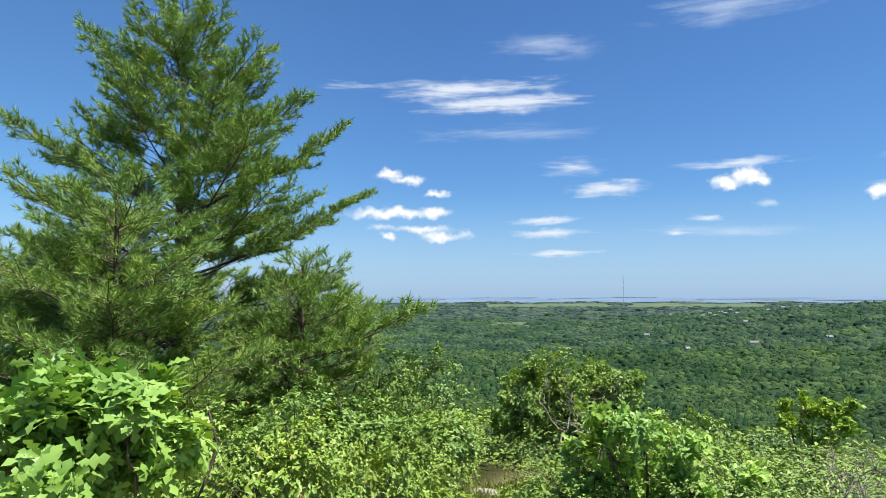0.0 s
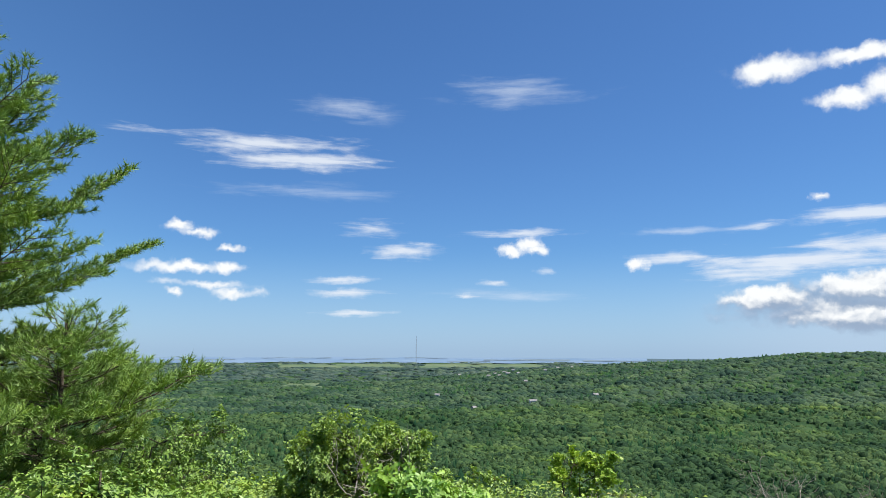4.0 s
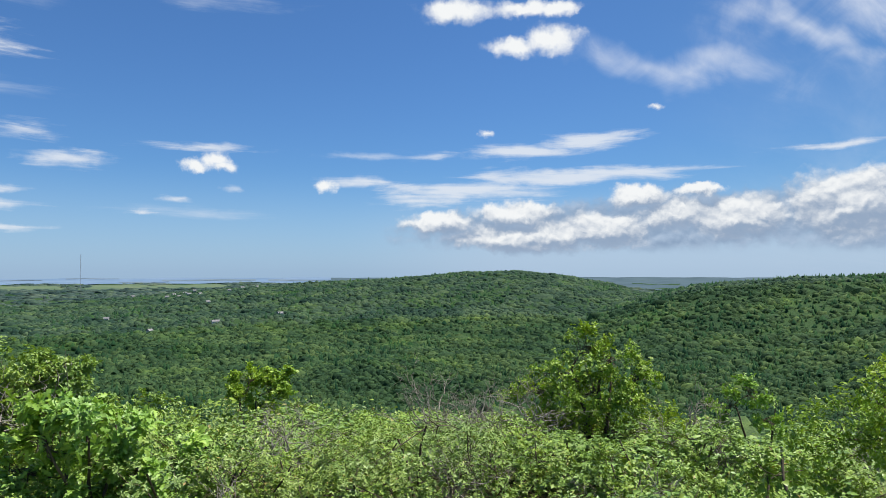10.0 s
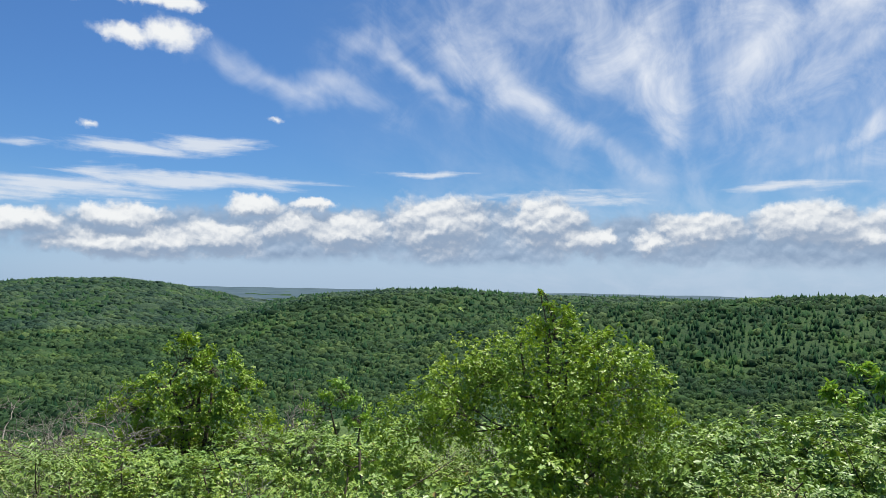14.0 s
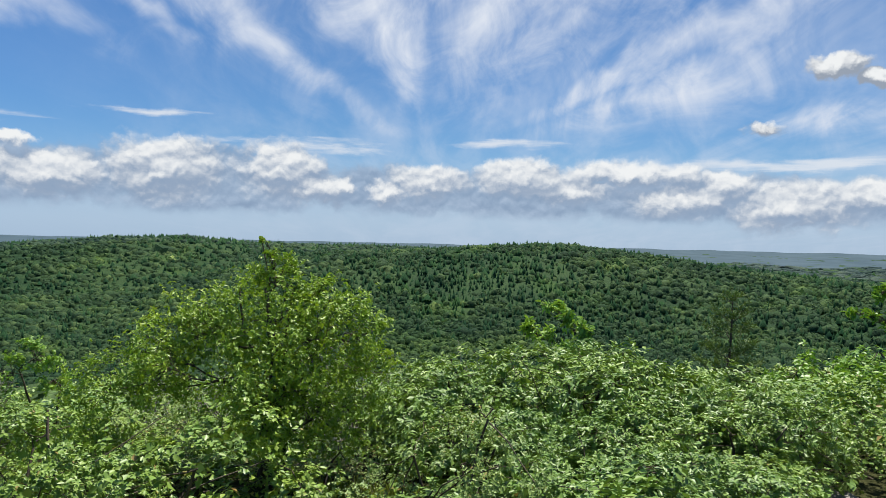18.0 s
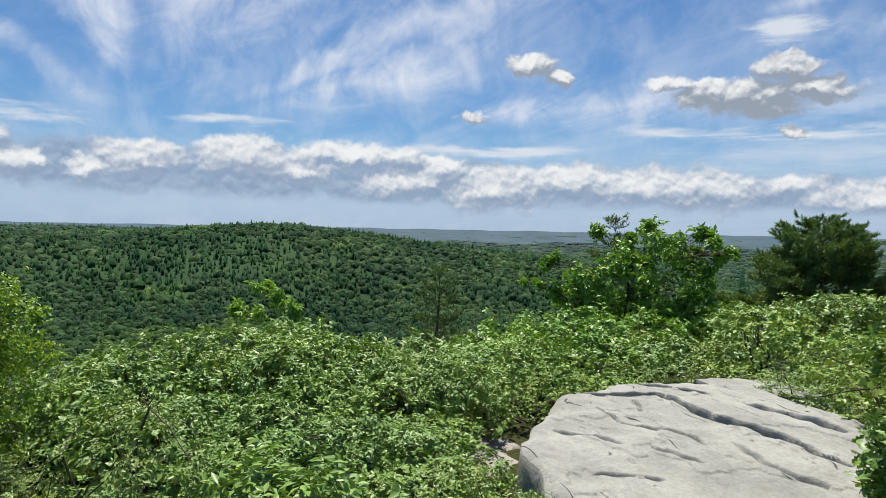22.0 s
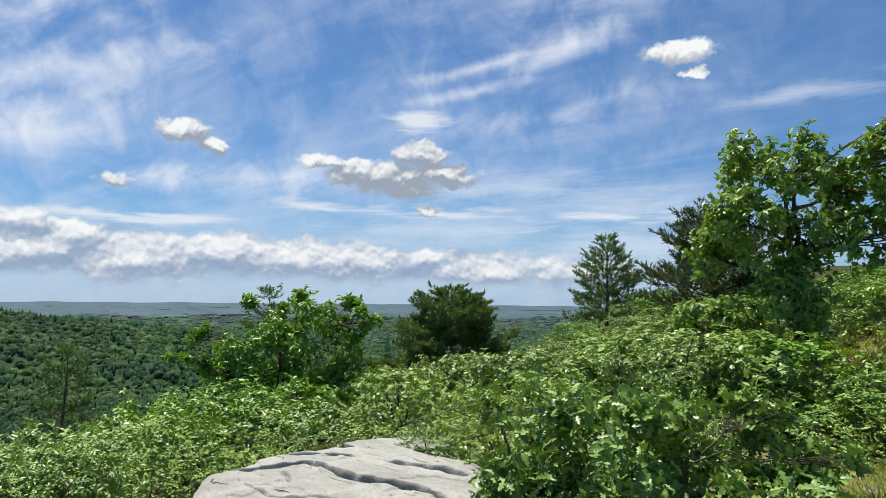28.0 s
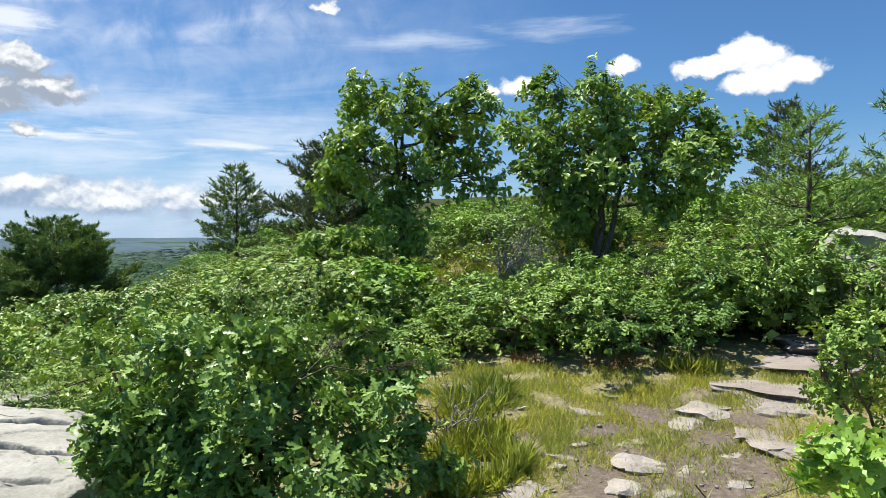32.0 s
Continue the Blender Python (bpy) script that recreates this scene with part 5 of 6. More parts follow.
def broad_tree(name, foot, lumps, tips, leaf, per, outline, material, label, category, seed, stem=0.035, trunks=1, droop=0.3, spread=1.0, bare=0.0, clump=22, wood=None):
    """A tree or large bush: crooked trunks from its foot, and a limb with twigs and leaf whorls to each lump of the crown."""
    g = np.random.default_rng(seed)
    fx, fy = foot
    fz = gz(fx, fy)
    wood = wood or M_BARK
    ob = base(name, pose(fx, fy, fz), label, category)
    L = np.array(lumps, float)
    L[:, :3] -= np.array([fx, fy, fz])
    mid = L[:, :3].mean(0)
    high = L[:, 2].max()
    forks = []
    for k in range(trunks):
        s = Soup()
        start = np.array([g.normal(0, 0.12) * (trunks > 1), g.normal(0, 0.12) * (trunks > 1), -0.1])
        aim = np.array([mid[0] * 0.7 + g.normal(0, 0.2) * (trunks > 1), mid[1] * 0.7 + g.normal(0, 0.2) * (trunks > 1), high * 0.8])
        pts = wander(start, aim, 10, 0.03 * high / 2.5, g)
        tube(s, pts, stem, stem * 0.35, 7)
        piece("trunk", s.mesh("trunk", wood, True), ob)
        forks.append(pts)
    forks = np.concatenate(forks)
    area = L[:, 3] ** 2
    for k, (x, y, z, r) in enumerate(L):
        n = max(5, int(tips * area[k] / area.sum()))
        c = np.array([x, y, z])
        way = unit(g.normal(0, 1, (n, 3)) + np.array([0, 0, 0.2]))
        p = c + way * r * np.clip(1 - np.abs(g.normal(0, 0.22, (n, 1))), 0.1, 1) * np.array([1, 1, 0.9]) * g.uniform(0.9, 1.15, (n, 1))
        lead = g.integers(0, max(3, n // clump), n)
        p, way = p[lead] + g.normal(0, (0.15 if clump > 15 else 0.17) * r, (n, 3)), unit(way[lead] + g.normal(0, 0.5, (n, 3)))
        p[:, 2] = np.maximum(p[:, 2], 0.05)
        ws, ls = Soup(), Soup()
        low = forks[forks[:, 2] < max(z - 0.15 * r, 0.15)]
        root = low[np.argmin(np.linalg.norm(low - c, axis=1))] if len(low) else forks[0]
        limb = wander(root, c, 6, 0.05 * np.linalg.norm(c - root) + 0.004, g)
        tube(ws, limb, stem * 0.4, stem * 0.16, 5)
        for q in p[:: max(1, n // 26)]:
            tube(ws, wander(limb[g.integers(3, 6)], q, 4, 0.03 * r, g), stem * 0.13, stem * 0.05, 3)
        few = g.uniform(0, 1, n) >= bare
        k_in = n // 5 if bare == 0 else 2
        rosettes(ls, c + unit(g.normal(0, 1, (k_in, 3))) * r * g.uniform(0.1, 0.7, (k_in, 1)), unit(g.normal(0, 1, (k_in, 3))), leaf * 1.1, 3, outline, g, spread)
        rosettes(ls, p[few], unit(way[few] + np.array([0, 0, 0.3])), leaf, per, outline, g, spread, droop)
        br = piece("branch", ws.mesh("branch", wood), ob)
        piece("foliage", ls.mesh("foliage", material), br)
    return ob


OAK_PAIR = [(4.46, -9.04, 3.33, 0.49), (3.74, -8.93, 3.20, 0.43), (3.35, -9.47, 2.95, 0.48), (2.80, -9.25, 3.20, 0.39), (3.00, -9.44, 3.63, 0.18), (4.28, -8.65, 2.58, 0.54), (3.74, -9.37, 2.39, 0.56), (2.94, -9.18, 2.36, 0.46), (4.73, -8.87, 2.15, 0.40), (3.94, -8.80, 1.75, 0.53), (4.62, -9.00, 1.20, 0.56), (4.86, -8.45, 1.30, 0.35)]
OAK_CLUMP = [(2.17, -10.74, 3.66, 0.40), (1.34, -10.47, 3.48, 0.52), (0.72, -10.92, 3.35, 0.49), (2.39, -10.32, 2.93, 0.51), (1.72, -10.94, 2.89, 0.72), (0.94, -10.42, 2.64, 0.68), (0.24, -10.94, 3.08, 0.53), (0.02, -10.46, 2.45, 0.59), (-0.45, -10.87, 2.88, 0.44), (2.15, -10.36, 2.26, 0.51), (1.47, -10.96, 1.94, 0.71), (0.47, -10.54, 2.07, 0.43)]
SCRUB_NEAR = [(2.98, -3.10, 0.80, 0.39), (2.43, -3.14, 0.92, 0.35), (2.25, -3.61, 0.86, 0.39), (1.88, -3.47, 0.70, 0.33), (2.80, -3.30, 0.46, 0.50), (2.18, -3.25, 0.47, 0.45), (3.09, -2.94, 0.58, 0.29), (2.35, -3.27, 1.06, 0.21), (2.05, -3.63, 1.03, 0.19), (1.71, -3.61, 0.89, 0.18), (2.99, -3.09, 0.32, 0.40)]
CORNER = [(-0.15, -2.92, 0.76, 0.14), (-0.23, -2.79, 0.87, 0.14), (-0.25, -2.91, 0.72, 0.17), (-0.06, -2.85, 0.72, 0.08)]
SIDE = [(-0.64, -4.91, 0.80, 0.26), (-0.73, -4.69, 0.92, 0.21), (-0.76, -4.90, 0.61, 0.30), (-0.48, -4.78, 0.72, 0.14)]
BIRCH = [(5.55, 2.14, 0.97, 0.45), (5.34, 1.66, 0.86, 0.42), (5.37, 2.51, 0.88, 0.38), (5.22, 1.90, 0.55, 0.50), (5.68, 1.49, 0.83, 0.27), (4.99, 2.65, 0.67, 0.28), (5.47, 2.34, 0.37, 0.45), (5.33, 1.67, 0.40, 0.43), (5.49, 2.06, 1.27, 0.22), (5.44, 1.69, 1.16, 0.17), (5.42, 2.07, 1.45, 0.08), (5.16, 3.2, 0.45, 0.32), (5.31, 3.0, 0.7, 0.30), (5.49, 2.75, 0.85, 0.28), (5.9, 1.5, 0.55, 0.28), (5.9, 1.65, 0.25, 0.32), (5.1, 3.3, 0.15, 0.28), (5.73, 2.28, 1.56, 0.05), (5.76, 2.23, 1.45, 0.06), (5.79, 2.15, 1.32, 0.09)]
CROOKED = [(6.45, 7.35, 0.62, 0.32), (6.52, 6.95, 0.53, 0.31), (6.21, 7.58, 0.25, 0.38), (6.35, 7.04, 0.12, 0.41), (5.97, 7.73, 0.02, 0.32), (6.69, 6.78, 0.02, 0.31), (6.29, 7.58, -0.46, 0.50), (6.49, 6.92, -0.39, 0.41), (7.10, 6.77, -0.40, 0.35), (6.85, 7.3, -0.25, 0.45), (6.34, 7.7, -0.3, 0.43), (7.2, 6.8, -0.6, 0.45), (5.9, 7.95, -0.4, 0.40), (7.0, 7.0, 0.2, 0.32)]
SMALL_A = [(7.70, 5.81, 0.17, 0.24), (7.36, 5.92, -0.01, 0.24), (7.78, 5.69, -0.13, 0.21), (7.34, 5.92, -0.44, 0.29)]
DROOPY = [(13.56, -0.13, 0.27, 0.30), (13.27, -0.50, 0.05, 0.34), (13.57, 0.24, -0.17, 0.35), (13.26, -0.19, -0.33, 0.41), (13.54, -0.63, -0.58, 0.31)]
OAK_SAPLING = [(11.37, -5.91, 1.33, 0.40), (10.73, -6.35, 1.27, 0.54), (10.70, -7.08, 1.18, 0.48), (10.27, -7.21, 1.16, 0.29), (11.65, -5.47, 0.57, 0.55), (10.91, -5.95, 0.59, 0.64), (10.95, -6.82, 0.59, 0.68), (11.16, -5.57, 0.09, 0.54), (11.18, -6.44, -0.02, 0.68), (10.45, -6.83, 0.18, 0.47), (11.79, -4.88, 0.95, 0.25), (11.73, -4.61, 0.61, 0.17), (11.72, -5.19, 0.22, 0.40)]
DARK_BUSH = [(-0.62, 9.61, 0.40, 0.36), (-0.16, 9.34, 0.51, 0.38), (0.24, 9.69, 0.34, 0.40), (-0.37, 9.31, 0.16, 0.43), (0.10, 9.70, 0.04, 0.44), (0.59, 9.40, 0.39, 0.31), (-0.45, 9.4, -0.3, 0.48), (0.2, 9.5, -0.35, 0.5), (0.65, 9.3, 0.0, 0.4), (-0.8, 9.5, 0.05, 0.35)]
PALE_BUSH = [(0.44, 5.43, 0.75, 0.18), (0.66, 5.26, 0.66, 0.24), (0.93, 5.45, 0.49, 0.25), (0.41, 5.26, 0.53, 0.24), (0.70, 5.46, 0.35, 0.25), (0.96, 5.27, 0.30, 0.20), (0.24, 5.44, 0.35, 0.21), (0.15, 5.35, 0.05, 0.30), (0.62, 5.50, 0.02, 0.36), (1.10, 5.42, 0.08, 0.32), (1.30, 5.55, 0.25, 0.25), (0.95, 5.30, -0.05, 0.30)]
YELLOW = [(3.28, 12.18, -0.13, 0.30), (3.60, 11.83, -0.29, 0.34), (3.10, 12.22, -0.42, 0.30), (3.42, 11.88, -0.57, 0.34)]
FRONT_OAK = [(-1.53, 2.58, 1.20, 0.20), (-1.26, 2.60, 1.16, 0.19), (-1.20, 2.82, 1.17, 0.13), (-1.35, 2.48, 1.03, 0.25), (-1.30, 2.80, 0.96, 0.24), (-1.07, 2.78, 1.04, 0.13), (-1.65, 2.47, 1.11, 0.24)]
UNDER_PINE = [(-2.24, 8.86, 0.59, 0.40), (-1.61, 8.73, 0.69, 0.32), (-2.63, 8.70, 0.38, 0.36), (-3.39, 8.05, 0.78, 0.32), (-3.14, 8.48, 0.40, 0.36), (-5.35, 6.62, 1.06, 0.35), (-5.80, 6.55, 1.18, 0.29)]


broad_tree("oak_tree", (3.75, -9.35), OAK_PAIR, 1750, 0.10, 7, PLAIN, M_OAK, "young oak with two dark trunks on the slope", "tree", 31, 0.058, 2, bare=0.02, clump=9)
broad_tree("oak_tree", (1.35, -10.6), OAK_CLUMP, 2300, 0.10, 7, PLAIN, M_OAK, "dense dark green oak clump on the slope", "tree", 32, 0.05, 3, clump=9)
broad_tree("scrub_oak", (2.45, -3.45), SCRUB_NEAR + [(2.5, -3.3, 0.28, 0.45), (2.0, -3.5, 0.32, 0.42), (2.9, -3.1, 0.28, 0.4), (1.75, -3.65, 0.4, 0.3), (2.3, -3.0, 0.3, 0.3)], 2900, 0.070, 6, LOBED, M_SCRUB, "broad scrub oak bush with glossy lobed leaves beside the trail", "shrub", 33, 0.012, 7, droop=0.1)
broad_tree("scrub_oak", (-0.3, -2.95), CORNER, 110, 0.075, 5, LOBED, M_PALE, "bright green oak sprout beside the trail", "shrub", 34, 0.008, 3, droop=0.15)
broad_tree("shrub", (-0.75, -4.95), SIDE, 520, 0.038, 6, PLAIN, M_LOW, "pale green leafy shrub at the trail's edge", "shrub", 35, 0.014, 4)
broad_tree("birch_bush", (5.4, 2.05), BIRCH, 7600, 0.029, 5, PLAIN, M_YELLOW, "tall yellow-green bush with small leaves", "bush", 36, 0.02, 7, droop=0.4)
broad_tree("crooked_tree", (6.4, 7.2), CROOKED, 4200, 0.044, 6, PLAIN, M_YELLOW, "small crooked tree with sparse light leaves", "tree", 37, 0.034, 4, bare=0.02)
broad_tree("sapling", (7.6, 5.8), SMALL_A, 620, 0.045, 6, PLAIN, M_PALE, "thin light green sapling in the scrub", "sapling", 38, 0.02, 2, bare=0.1)
broad_tree("sapling", (13.4, -0.2), DROOPY, 260, 0.10, 6, PLAIN, M_PALE, "light green sapling with drooping leaves", "sapling", 39, 0.02, 1, droop=0.9)
broad_tree("oak_sapling", (11.0, -6.2), OAK_SAPLING, 2100, 0.09, 6, PLAIN, M_OAKLIT, "bright green young oak above the thicket behind the ledge", "tree", 40, 0.035, 2, droop=0.6, bare=0.02)
broad_tree("dark_bush", (-0.05, 9.5), DARK_BUSH, 3300, 0.056, 6, PLAIN, M_OAK, "round dark green bush beside the footpath", "bush", 41, 0.03, 4)
broad_tree("scrub_oak", (0.65, 5.4), PALE_BUSH, 1100, 0.072, 6, LOBED, M_PALE, "light green oak bush with lobed leaves beside the footpath", "shrub", 42, 0.018, 5)
broad_tree("sapling", (3.4, 12.0), YELLOW, 620, 0.07, 6, PLAIN, M_YELLOW, "yellow-green sapling on the slope", "sapling", 43, 0.025, 2)
broad_tree("scrub_oak", (-1.4, 2.8), FRONT_OAK, 650, 0.092, 6, LOBED, M_PALE, "bright green oak bush with broad lobed leaves", "shrub", 44, 0.016, 5)
broad_tree("shrub", (-2.6, 8.7), UNDER_PINE[:5] + [(-2.2, 8.6, 0.1, 0.5), (-3.0, 8.3, 0.05, 0.5), (-1.7, 8.6, 0.2, 0.45), (-2.6, 8.5, -0.2, 0.5)], 1500, 0.046, 6, PLAIN, M_SCRUB, "leafy green shrub under the pine's lower boughs", "shrub", 45, 0.02, 4)
broad_tree("shrub", (-5.6, 6.6), UNDER_PINE[5:], 120, 0.08, 6, PLAIN, M_PALE, "light green shrub in front of the pine", "shrub", 46, 0.02, 3)

for i, (x, y, sx, sz) in enumerate([(2.2, -6.7, 1.0, 0.85), (1.6, -6.8, 1.0, 0.9), (1.0, -6.75, 0.95, 0.9), (1.3, -7.5, 1.0, 1.05), (0.45, -6.85, 0.85, 0.8), (0.25, -7.3, 0.95, 1.05),
                                     (-0.2, -7.9, 1.1, 1.1), (-0.75, -8.1, 1.1, 1.0), (-1.3, -7.4, 1.0, 1.2), (-1.5, -6.4, 0.9, 1.1), (0.6, -8.2, 1.0, 1.05), (-0.2, -9.0, 1.1, 1.1)]):
    make_bush("scrub_oak", SCRUB_KINDS[i % 3], at_ground(x, y, 0.05, i * 67, sx, sz * 0.70), "rounded green scrub oak along the trail's edge", "trailside bushes")
for i, (x, y, sx, sz) in enumerate([(6.3, 1.3, 0.9, 0.75), (6.3, 0.6, 1.0, 0.85), (6.2, -0.1, 1.05, 0.9), (6.1, -0.75, 1.0, 0.9), (6.3, -1.35, 0.9, 0.85), (7.3, -0.4, 1.1, 0.9), (7.4, 0.6, 1.1, 0.85), (7.2, -1.5, 1.0, 0.9)]):
    make_bush("scrub_oak", SCRUB_KINDS[i % 3], at_ground(x, y, 0.05, i * 41, sx, sz), "dense glossy scrub oak in the sunny thicket", "sunny thicket bushes")


for i, (x, y, sx, sz) in enumerate([(-0.95, 5.0, 0.7, 0.62), (-1.3, 5.7, 0.8, 0.72), (-1.05, 6.4, 0.7, 0.72), (-1.55, 6.7, 0.8, 0.85), (-1.5, 4.9, 0.75, 0.68), (-1.45, 7.6, 0.8, 0.9), (0.3, 4.6, 0.6, 0.45), (1.4, 4.9, 0.7, 0.55), (1.9, 5.4, 0.75, 0.6), (2.5, 4.9, 0.75, 0.55)]):
    make_bush("shrub", LOW_KINDS[i % 4], at_ground(x, y, 0.05, i * 59, sx, sz), "bright light green small-leaved shrub beside the footpath", "footpath bushes")

for i in range(25):
    az, r = 15.5 + (i % 5) * 4.3 + (i * 37 % 10) * 0.2, 4.7 + (i // 5) * 1.05 + (i * 53 % 10) * 0.05
    p = spot(az, r)
    kind = (LOW_KINDS, LOW_KINDS, FINE_KINDS)[i % 3]
    make_bush("shrub", kind[i % len(kind)], at_ground(p.x, p.y, 0.05, i * 71, 0.85, (1.6 - r * math.tan(radians(9.0 + (i * 29 % 7) * 0.4)) - gz(p.x, p.y)) / 0.92), "bright light green small-leaved shrub beside the footpath", "footpath bushes")


for i, (x, y, sz) in enumerate([(4.35, -0.8, 0.5), (4.9, -1.15, 0.5), (5.5, -1.25, 0.62), (5.95, -1.6, 0.7), (3.7, -0.9, 0.42), (4.55, -0.3, 0.6), (5.2, -0.6, 0.7)]):
    make_bush("scrub_oak", SCRUB_KINDS[i % 3], at_ground(x, y, 0.04, i * 83, 0.72, sz), "low glossy scrub oak crowding the ledge", "ledge bushes")


SLOPE_KINDS = [bush_meshes(160 + i, 1.6, 1.1, 520, 0.062, 6, SIMPLE, m, twigs=14, clump=6, inner=70) for i, m in enumerate((M_SCRUB, M_LOW, M_FINE, M_OAKLIT))]
g_slope = random.Random(5)
for i in range(48):
    az, r = g_slope.uniform(-156, -108), g_slope.uniform(9.5, 24)
    p = spot(az, r)
    k = g_slope.uniform(1.0, 1.35) * (1 + (r - 10) / 22)
    top = 1.6 - r * math.tan(radians(float(np.interp(az, [-151, -142, -128, -108], [1.2, 3.0, 5.0, 6.6])))) - gz(p.x, p.y)
    kz = min(k, max(0.6, top / 1.1))
    make_bush("slope_shrub", SLOPE_KINDS[i % 4], at_ground(p.x, p.y, 0.1, i * 50, min(k, kz * 1.5), kz), "rounded leafy shrub on the slope", "slope shrubs")

for i in range(30):
    az, r = (g_slope.uniform(-205, -153), g_slope.uniform(11.5, 21)) if i < 20 else (g_slope.uniform(-157, -146), g_slope.uniform(8.0, 12.5))
    p = spot(az, r)
    k = g_slope.uniform(1.0, 1.4)
    make_bush("slope_shrub", SLOPE_KINDS[i % 4], at_ground(p.x, p.y, 0.1, i * 50, k * 1.1, min(k * g_slope.uniform(0.8, 1.2), max(0.5, (1.6 - r * math.tan(radians(float(np.interp(az, [-205, -172, -160, -150, -146], [-5.5, -2.5, 1.2, 1.6, 2.2])))) - gz(p.x, p.y)) / 1.1))), "leafy shrub on the rising slope", "slope shrubs")

for i in range(11):
    az, r = -160.5 - i * 1.25, 11.6 + (i * 7 % 5) * 0.45
    p = spot(az, r)
    k = 1.25 + (i * 3 % 4) * 0.14
    make_bush("slope_shrub", SLOPE_KINDS[(0, 3, 0)[i % 3]], at_ground(p.x, p.y, 0.1, i * 50, k * 0.5, k * 0.36), "leafy shrub between the oaks", "slope shrubs")


def needles(soup, tips, way, length, per, g, thick):
    """A brush of needles at each shoot."""
    n = len(tips)
    way = unit(way)
    d = unit(way[:, None] * 0.9 + g.normal(0, 0.52, (n, per, 3)))
    at = tips[:, None] - way[:, None] * g.uniform(0, 1.0, (n, per, 1)) * length * 1.0
    ln = length * g.uniform(0.7, 1.15, (n, per, 1))
    side = unit(np.cross(d, g.normal(0, 1, (n, per, 3)))) * thick
    v = np.stack([at - side, at + side, at + d * ln], 2).reshape(-1, 3)
    soup.add(v, np.arange(n * per * 3).reshape(-1, 3))


def pine(name, foot, high, spread, seed, label, material, whorls=13, limbs=5, needle=0.10, per=16, thick=0.0035, dense=1.0, low=0.06, taper=0.9, ragged=0.3, rise=0.35, split=True):
    g = np.random.default_rng(seed)
    fx, fy = foot
    ob = base(name, pose(fx, fy, gz(fx, fy)), label, "tree")
    s = Soup()
    trunk = wander((0, 0, -0.2), (g.normal(0, 0.05) * high * 0.2, g.normal(0, 0.05) * high * 0.2, high), 14, 0.012 * high / 6, g)
    tube(s, trunk, 0.02 * high + 0.02, 0.008, 8)
    piece("trunk", s.mesh("trunk", M_BARK, True), ob)
    wsum, lsum = Soup(), Soup()
    for k in range(whorls):
        u = low + (1 - low) * (k / (whorls - 0.4)) ** 0.95
        z = u * high
        ctr = np.array([np.interp(z, trunk[:, 2], trunk[:, i]) for i in range(3)])
        a0 = g.uniform(0, 6.28)
        m = limbs if u < 0.85 else 4
        for j in range(m):
            a = a0 + j * 6.283 / m + g.normal(0, 0.25)
            ln = spread * (1 - u) ** taper * g.uniform(1 - ragged, 1 + ragged * 0.6) + 0.05 * high
            up = math.radians(float(np.interp(u, [0, 0.2, 0.5, 0.8, 1], [2, 9, 20, 36, 66]))) + g.normal(0, 0.10)
            t = np.linspace(0, 1, 7)[:, None]
            flat = np.array([math.cos(a), math.sin(a), 0])
            limb = ctr + flat * t * ln * math.cos(up) + np.array([0, 0, 1.0]) * (t * ln * math.sin(up) + rise * 0.35 * ln * t ** 2.4 - 0.10 * ln * t * (1 - t))
            limb = limb + np.cumsum(g.normal(0, 0.012 * ln, limb.shape), 0) * (t > 0)
            ws, ls = (Soup(), Soup()) if split else (wsum, lsum)
            tube(ws, limb, 0.005 + 0.006 * ln, 0.004, 5)
            tips, ways = [limb[-1]], [limb[-1] - limb[-2]]
            nt = max(3, int(ln * 7.5 * dense))
            for q in range(nt):
                f = 0.22 + 0.75 * (q + g.uniform(0, 1)) / nt
                b0 = np.array([np.interp(f, t[:, 0], limb[:, i]) for i in range(3)])
                sgn = 1 if q % 2 else -1
                tl = (0.16 + 0.34 * ln * (1 - f) + 0.10) * g.uniform(0.7, 1.2) * (0.6 if ln < 0.6 else 1)
                dirn = unit(flat * 0.75 + sgn * np.array([-flat[1], flat[0], 0]) * g.uniform(0.5, 1.0) + np.array([0, 0, g.uniform(0.1, 0.75)]))
                b1 = b0 + dirn * tl
                tube(ws, wander(b0, b1, 3, 0.02 * tl, g), 0.006, 0.003, 3)
                kk = max(3, int(tl * 8 * dense))
                across = np.array([-dirn[1], dirn[0], 0])
                for w in range(kk):
                    x = b0 + (b1 - b0) * (0.35 + 0.65 * (w + 0.6) / kk)
                    dd = unit(dirn * 0.75 + across * (0.65 if w % 2 else -0.65) * (w < kk - 1) + g.normal(0, 0.18, 3) + np.array([0, 0, 0.42]))
                    tips.append(x + dd * needle * g.uniform(0.8, 1.5))
                    ways.append(dd)
            needles(ls, np.array(tips), np.array(ways), needle, per, g, thick)
            if split:
                br = piece("branch", ws.mesh("branch", M_BARK), ob)
                piece("foliage", ls.mesh("foliage", material), br)
    if not split:
        piece("branchwork", wsum.mesh("branchwork", M_BARK), ob)
        piece("foliage", lsum.mesh("foliage", material), ob)
    return ob


